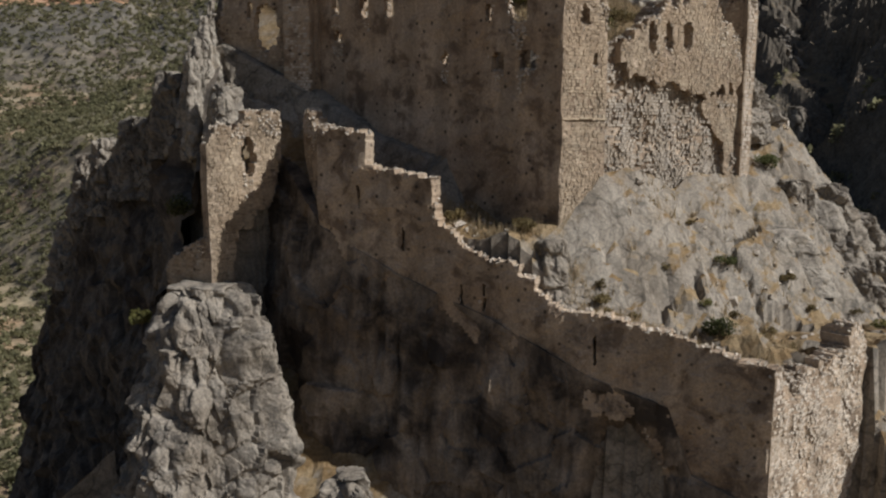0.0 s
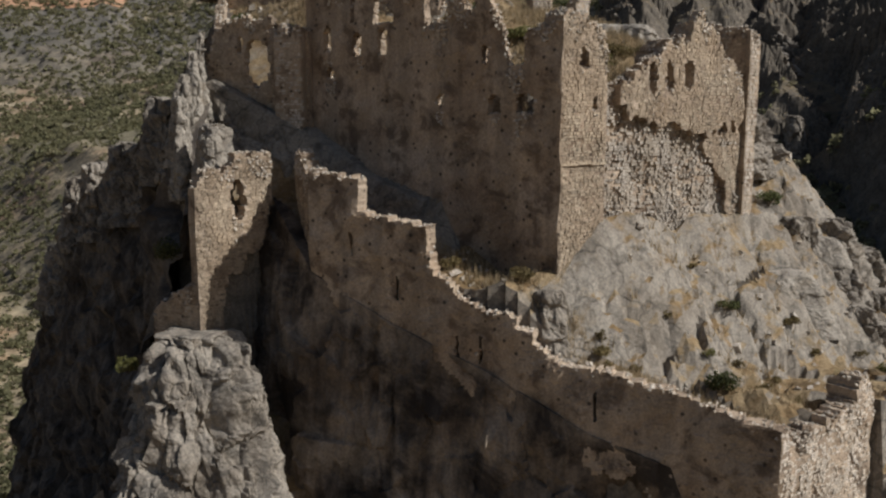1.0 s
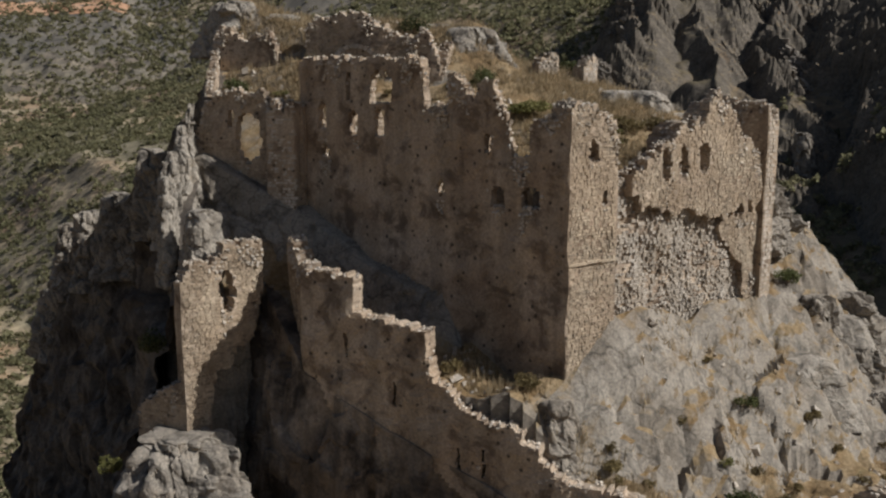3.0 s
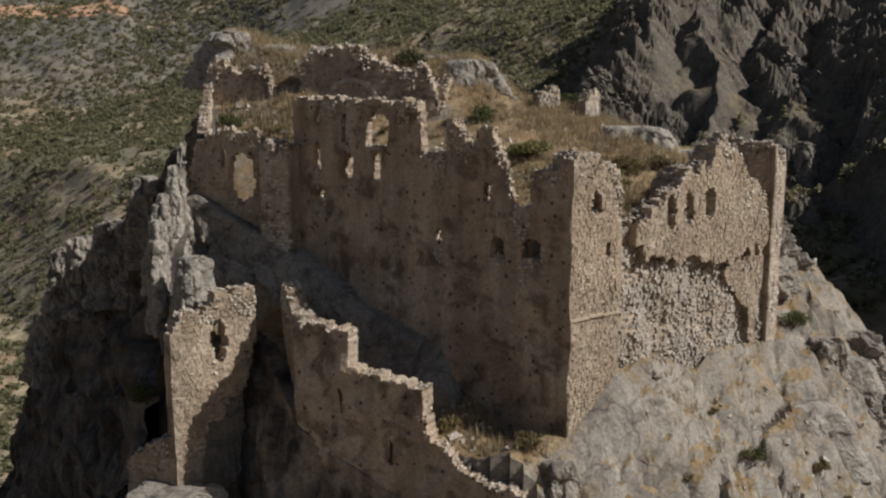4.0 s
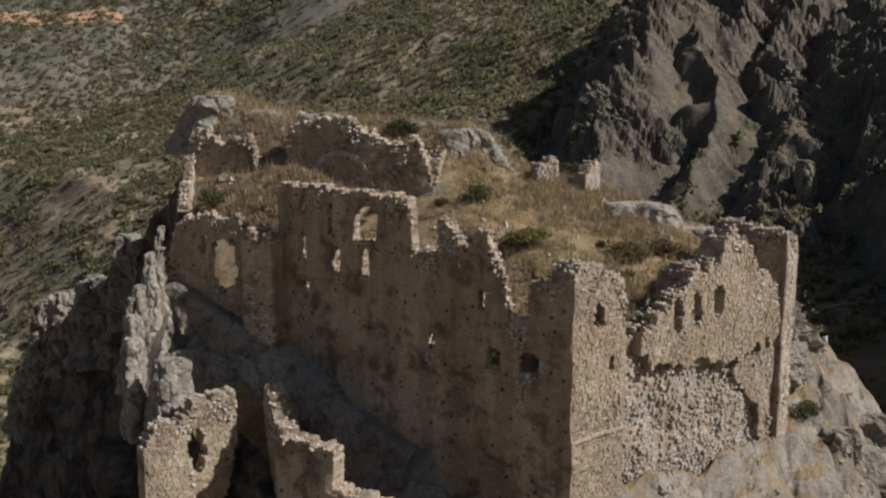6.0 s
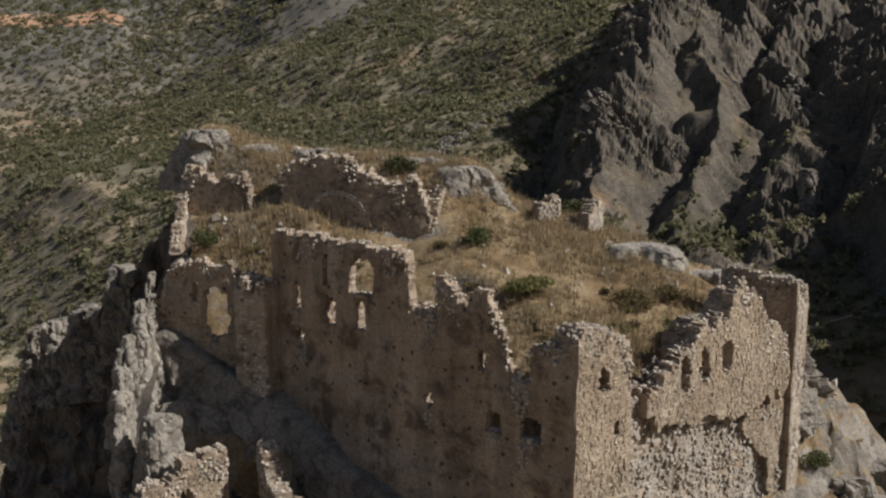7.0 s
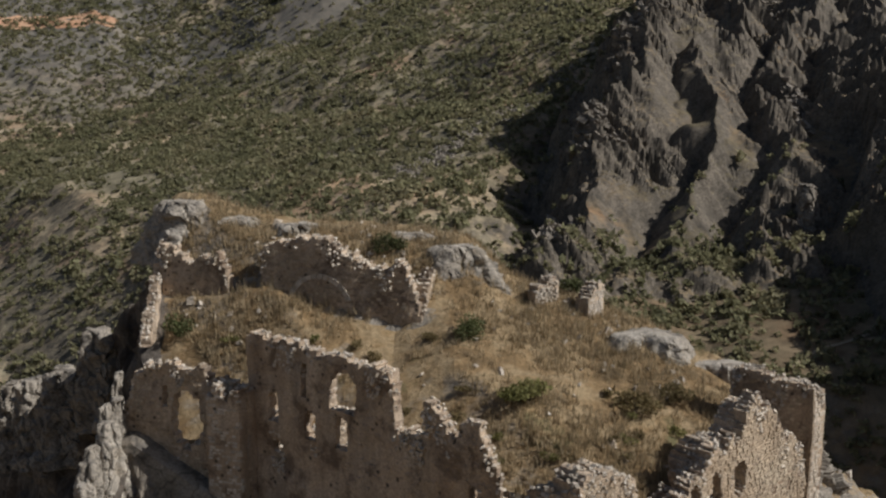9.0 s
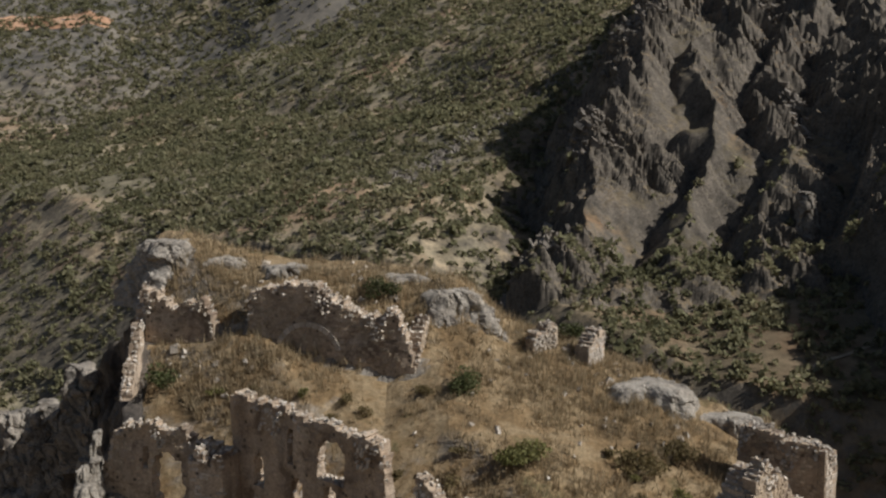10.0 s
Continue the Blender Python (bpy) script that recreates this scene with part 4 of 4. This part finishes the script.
M_DRY = material("withered_bush_leaf", [(0.12, 0.095, 0.045), (0.19, 0.15, 0.07), (0.24, 0.2, 0.1)], 0.8, 0.8, 0.1, 4.0, island=0.3, thin=0.45)
M_LIME = material("yellow_green_leaf", [(0.15, 0.155, 0.05), (0.21, 0.205, 0.075), (0.27, 0.25, 0.11)], 0.8, 0.75, 0.1, 4.0, island=0.3, thin=0.45)
for i, (x, y, r, tall, mat, label) in enumerate([
        (3.4, 73.2, 1.3, 1.7, M_LEAF, "dark green round bush on the dry hilltop"),
        (-2.2, 80.3, 1.5, 1.4, M_LEAF, "dark green bush among rocks above the upper wall"),
        (-16.6, 76.6, 1.4, 1.6, M_LEAF, "green bush beside the broken upper wall"),
        (-17.0, 73.6, 1.1, 1.2, M_LEAF, "small green bush at the cliff edge"),
        (6.4, 68.4, 1.9, 1.1, M_LIME, "low yellow-green bush in dry grass"),
        (-5.4, 67.4, 1.2, 1.0, M_LEAF, "green bush behind the keep wall"),
        (-10.3, 70.6, 1.4, 1.4, M_LEAF, "green bush behind the pilaster"),
        (0.4, 64.2, 1.1, 1.0, M_LIME, "yellow-green bush behind the keep wall"),
        (13.4, 68.7, 1.9, 1.3, M_DRY, "withered brown bush on the hilltop"),
        (16.2, 70.4, 1.3, 1.0, M_DRY, "withered brown bush near the pier"),
        (17.0, 51.0, 1.2, 1.3, M_LEAF, "thin green bush on the ledge behind the curtain wall"),
        (5.2, 54.0, 0.8, 0.8, M_DRY, "withered bush below the keep corner"),
        (1.0, 55.6, 0.9, 0.9, M_DRY, "straw-coloured bush on the ledge"),
        (10.0, 52.4, 0.9, 0.7, M_DRY, "withered bush on the ledge"),
        (-8.8, 61.2, 0.8, 1.0, M_LIME, "yellow-green bush in the cleft behind the wall"),
        (26.5, 69.6, 1.2, 1.2, M_LEAF, "dull green bush beside the pier's foot"),
        (20.4, 60.0, 0.9, 0.7, M_LEAF, "small green bush among limestone slabs"),
        (25.6, 62.0, 0.8, 0.6, M_DRY, "withered bush among limestone slabs"),
        (11.0, 81.0, 1.2, 1.4, M_LEAF, "dark green bush by the wall stubs")]):
    shrub("bush", label, x, y, r, tall, 300 + i, mat)
dry = np.random.default_rng(77)
made = 0
while made < 64:
    x, y = dry.uniform(-14, 38), dry.uniform(50, 84)
    if along(KEEP, x, y)[1] < -3 and along(EAST, x, y)[1] < -3 and along(UPPER, x, y)[1] > 1 or along(EAST, x, y)[1] > 1.5 and along(EAST, x, y)[1] < 12 and along(OUTER, x, y)[1] < -2.5 and vnoise(np.array([x / 5]), np.array([y / 5]), np.zeros(1), 6)[0] > -0.1:
        tagged(shrub("bush", "small withered bush on stony dry ground", x, y, dry.uniform(0.4, 0.8), dry.uniform(0.35, 0.7), 400 + made, M_DRY if dry.random() < 0.7 else M_LIME, 260), group="small bushes on the hill")
        made += 1
shrub("bush", "yellow-green bush beside the limestone crag", -21.8, 59.4, 0.9, 1.2, 330, M_LIME, z=15.0)
shrub("bush", "dark green bush in the shade of the bastion", -19.3, 61.6, 1.3, 1.7, 331, M_LEAF, z=22.6)

# scrub on the far hillsides
rng = np.random.default_rng(5)
n = 200000
sx, sy = rng.uniform(-620, 330, n), 130 + 1000 * rng.random(n) ** 1.4
sz = height_many(sx, sy)
slope = np.hypot(height_many(sx + 2, sy) - sz, height_many(sx, sy + 2) - sz) / 2
cover = fbm(sx, sy, sx * 0, 95, 3, 90) * 0.32
patch = np.interp(sx + sy, [100, 300, 420, 560, 700], [0.28, 0.28, 0.24, 0.22, 0.16])
crags = (sx > crest_at(sy) + 3) & (sy < 600) & (sy > 275)
ok = (cover + patch + rng.uniform(-0.42, 0.42, n) > np.where(crags, 0.8, np.where((sx > crest_at(sy) + 3) & (sy < 280), 0.14, 0.16))) & (slope < 1.3) & ((np.abs(sx) > 60) | (sy > 175)) & (np.abs(sx) < 0.57 * sy + 15)
sx, sy, sz = sx[ok][:36000], sy[ok][:36000], sz[ok][:36000]
n = len(sx)
size = rng.uniform(0.9, 2.3, n) * np.where(rng.random(n) < 0.12, 1.6, 1.0) * np.interp(sy, [200, 1000], [0.95, 1.5])
per = 16
c = rng.normal(size=(n, per, 3))
c /= np.linalg.norm(c, axis=2)[:, :, None]
c = c * rng.uniform(0.6, 1, (n, per, 1)) * np.array([0.85, 0.85, 1.1]) * size[:, None, None]
c[:, :, 2] = np.abs(c[:, :, 2]) + 0.1
c = c + np.stack([sx, sy, sz], 1)[:, None, :]
v, f = leaf_cloud(c.reshape(-1, 3), np.repeat(size, per) * rng.uniform(0.32, 0.6, n * per), rng)
tagged(new("scrub", quick_mesh("scrub", v, f, M_SCRUB)), "scattered dark green scrub on the far hillsides", "scrub", kind="stuff")

# dry grass on the hilltop and the ledge
n = 24000
tx, ty = rng.uniform(-19, 26, n), rng.uniform(46, 88, n)
s1, q1 = along(KEEP, tx, ty)
s2, q2 = along(EAST, tx, ty)
s3, q3 = along(OUTER, tx, ty)
top = (q1 < -2.4) & (q2 < -2.6) & (tx > -18)
ledge = (q1 > 0.5) & (q3 < -1.2) & (s3 > 8) & (q2 < 1.5) | (q2 > 0) & (q3 < -1.2) & (q3 > -3.4) & (s3 < 29)
ok = (top | ledge | ((rng.random(n) < 0.12) & (q2 > 0.5) & (q3 < -2))) & (fbm(tx, ty, tx * 0, 5, 3, 44) + rng.uniform(-0.5, 0.5, n) > -0.25)
tx, ty = tx[ok], ty[ok]
tz = height_many(tx, ty)
per = 7
m = len(tx) * per
bx, by, bz = np.repeat(tx, per) + rng.normal(0, 0.16, m), np.repeat(ty, per) + rng.normal(0, 0.16, m), np.repeat(tz, per) - 0.05
a, h, w = rng.uniform(0, 6.28, m), rng.uniform(0.2, 0.65, m) * np.repeat(np.where(rng.random(len(tx)) < 0.2, 1.7, 1.0), per), rng.uniform(0.02, 0.05, m)
dx, dy = np.cos(a) * w, np.sin(a) * w
lx, ly = rng.normal(0, 0.14, m), rng.normal(0, 0.14, m)
v = np.stack([np.stack([bx - dx, by - dy, bz], 1), np.stack([bx + dx, by + dy, bz], 1), np.stack([bx + lx, by + ly, bz + h], 1)], 1).reshape(-1, 3)
tagged(new("dry_grass", quick_mesh("dry_grass", v, np.arange(3 * m).reshape(-1, 3), M_STRAW)), "tufts of straw-coloured dry grass", "grass", kind="stuff")

# loose stones
n = 5200
tx, ty = rng.uniform(-18, 38, n), rng.uniform(46, 86, n)
s1, q1 = along(KEEP, tx, ty)
s2, q2 = along(EAST, tx, ty)
s3, q3 = along(OUTER, tx, ty)
ok = ((q1 < -2.2) & (q2 < -2.4) & (rng.random(n) < 0.18) | (q1 > 0.4) & (q3 < -1.2) & (s3 > 7) & (q2 < 1) | (q2 > 0.3) & (q3 < -1.2) & (rng.random(n) < 0.1)) & (fbm(tx, ty, tx * 0, 4, 3, 48) > -0.2)
tx, ty = tx[ok], ty[ok]
tz = height_many(tx, ty)
cube = np.array([(-1, -1, -1), (1, -1, -1), (1, 1, -1), (-1, 1, -1), (-1, -1, 1), (1, -1, 1), (1, 1, 1), (-1, 1, 1)], float)
full = np.array([(3, 2, 1, 0), (4, 5, 6, 7), (0, 1, 5, 4), (1, 2, 6, 5), (2, 3, 7, 6), (3, 0, 4, 7)])
lv = []
for x, y, z in zip(tx, ty, tz):
    r = np.array(Euler(rng.uniform(-0.7, 0.7, 3)).to_matrix())
    lv.append((cube * rng.uniform(0.06, 0.2, 3) * (2.0 if rng.random() < 0.06 else 1.0) * rng.uniform(0.6, 1.2, (8, 1))) @ r.T + (x, y, z + 0.03))
tagged(new("loose_stones", quick_mesh("loose_stones", np.concatenate(lv), np.concatenate([full + 8 * i for i in range(len(lv))]), M_PALE)), "loose pale stones scattered over dry ground", "stones", kind="stuff")


# scree gully on the far slope
n = 2600
t = rng.random(n)
gx_, gy_ = -14 + 85 * t + rng.normal(0, 3.5, n), 385 + 105 * t + rng.normal(0, 5, n)
gz_ = height_many(gx_, gy_)
axes = np.linalg.qr(rng.normal(size=(n, 3, 3)))[0]
shape = cube[None] * rng.uniform(0.25, 0.85, (n, 1, 3)) * rng.uniform(0.6, 1.2, (n, 8, 1))
v = np.einsum("kij,klj->kli", axes, shape) + np.stack([gx_, gy_, gz_], 1)[:, None]
tagged(new("scree", quick_mesh("scree", v.reshape(-1, 3), (full[None] + 8 * np.arange(n)[:, None, None]).reshape(-1, 4), M_ROCK)), "grey stone scree in a gully of the far slope", "scree", kind="stuff")

# far trees in a fold of the hills
n = 70
wx_, wy_ = rng.normal(-152, 11, n), 905 + 90 * rng.random(n)
wz_ = height_many(wx_, wy_)
size = rng.uniform(3.5, 6.0, n)
per = 60
c = rng.normal(size=(n, per, 3))
c = c / np.linalg.norm(c, axis=2)[:, :, None] * rng.uniform(0.5, 1, (n, per, 1)) * np.array([0.9, 0.9, 1.0]) * size[:, None, None]
c[:, :, 2] += size[:, None] * 1.1
c = c + np.stack([wx_, wy_, wz_], 1)[:, None, :]
v, f = leaf_cloud(c.reshape(-1, 3), np.repeat(size, per) * rng.uniform(0.18, 0.34, n * per), rng)
tagged(new("grove", quick_mesh("grove", v, f, M_LEAF)), "dark green grove in a fold of the far hills", "trees", kind="stuff")


# earth roads on the far hills
def track(name, label, pts, wide, mat):
    pts = np.array(pts, float)
    run = np.concatenate([[0], np.cumsum(np.hypot(*np.diff(pts, axis=0).T))])
    u = np.arange(0, run[-1], 1.5)
    x, y = np.interp(u, run, pts[:, 0]), np.interp(u, run, pts[:, 1])
    y = y + 1.5 * vnoise(u / 30, u * 0, u * 0, 8)
    tx_, ty_ = np.gradient(x), np.gradient(y)
    ln = np.hypot(tx_, ty_)
    ox, oy = -ty_ / ln, tx_ / ln
    k = np.linspace(-1, 1, 7)[None, :] * (wide * (1 + 0.25 * vnoise(u / 12, u * 0, u * 0, 4)))[:, None] / 2
    X, Y = x[:, None] + ox[:, None] * k, y[:, None] + oy[:, None] * k
    Z = height_many(X.ravel(), Y.ravel()).reshape(X.shape)
    Z = Z + 0.3
    return tagged(new(name, quick_mesh(name, np.stack([X, Y, Z], -1).reshape(-1, 3), grid_faces(*X.shape), mat)), label, "road", kind="structure")


M_REDEARTH = material("red_earth", [(0.36, 0.2, 0.115), (0.45, 0.27, 0.165), (0.47, 0.35, 0.25)], 0.05, 0.95, 0.3, 0.8)
M_TAN = material("dry_tan_earth", [(0.22, 0.175, 0.115), (0.3, 0.245, 0.165), (0.34, 0.29, 0.2)], 0.1, 0.95, 0.3, 1.0)
track("road", "red earth road cut across the far hillside", [(-520, 908), (-455, 928), (-400, 944), (-340, 946)], 30, M_REDEARTH)
track("field", "dry tan field on the far hillside", [(-310, 918), (-270, 940), (-215, 965)], 24, M_TAN)
track("road", "pale earth track along the valley side", [(-430, 738), (-350, 750), (-300, 762), (-262, 785)], 5, M_TAN)
track("road", "narrow pale path at the foot of the crags", [(80, 201), (88, 207), (97, 211), (106, 217)], 1.2, M_TAN)


# tilted rock plates of the opposite crags
M_CRAG = material("grey_bedded_rock", [(0.12, 0.105, 0.085), (0.19, 0.168, 0.138), (0.26, 0.228, 0.188)], 0.06, 0.92, 0.8, 1.2, ((0.06, 0.055, 0.05), 0.12, 0.55, 0.7), island=0.25)
n = 60000
px_, py_ = rng.uniform(20, 200, n), rng.uniform(205, 440, n)
off = px_ - crest_at(py_)
ok = (off > -5) & (py_ > 262) & (px_ < 100 + (py_ - 170) * 0.24) & (0.45 + 1.3 * fbm(px_ * 0.9 + py_ * 0.35, py_ * 0.8, px_ * 0, 52, 3, 63) + np.exp(-(off / 16) ** 2) > 0.75)
px_, py_ = px_[ok][:2000], py_[ok][:2000]
n = len(px_)
pz_ = height_many(px_, py_)
size = np.stack([rng.uniform(0.8, 2.6, n), rng.uniform(0.4, 1.1, n), rng.uniform(0.6, 1.8, n)], 1) * rng.choice([0.4, 0.6, 0.95], n)[:, None]
turn = np.array([np.array(Euler((radians(26 + a), radians(20 + b), radians(-40 + 2 * c))).to_matrix()) for a, b, c in rng.normal(0, 15, (n, 3))])
shape = cube[None] * size[:, None, :] * rng.uniform(0.35, 1.2, (n, 8, 1))
v = np.einsum("kij,klj->kli", turn, shape) + np.stack([px_, py_, pz_ + 0.2], 1)[:, None]
tagged(new("crag_plates", quick_mesh("crag_plates", v.reshape(-1, 3), (full[None] + 8 * np.arange(n)[:, None, None]).reshape(-1, 4), M_CRAG)), "tilted grey rock plates on the opposite crags", "crags", kind="stuff")
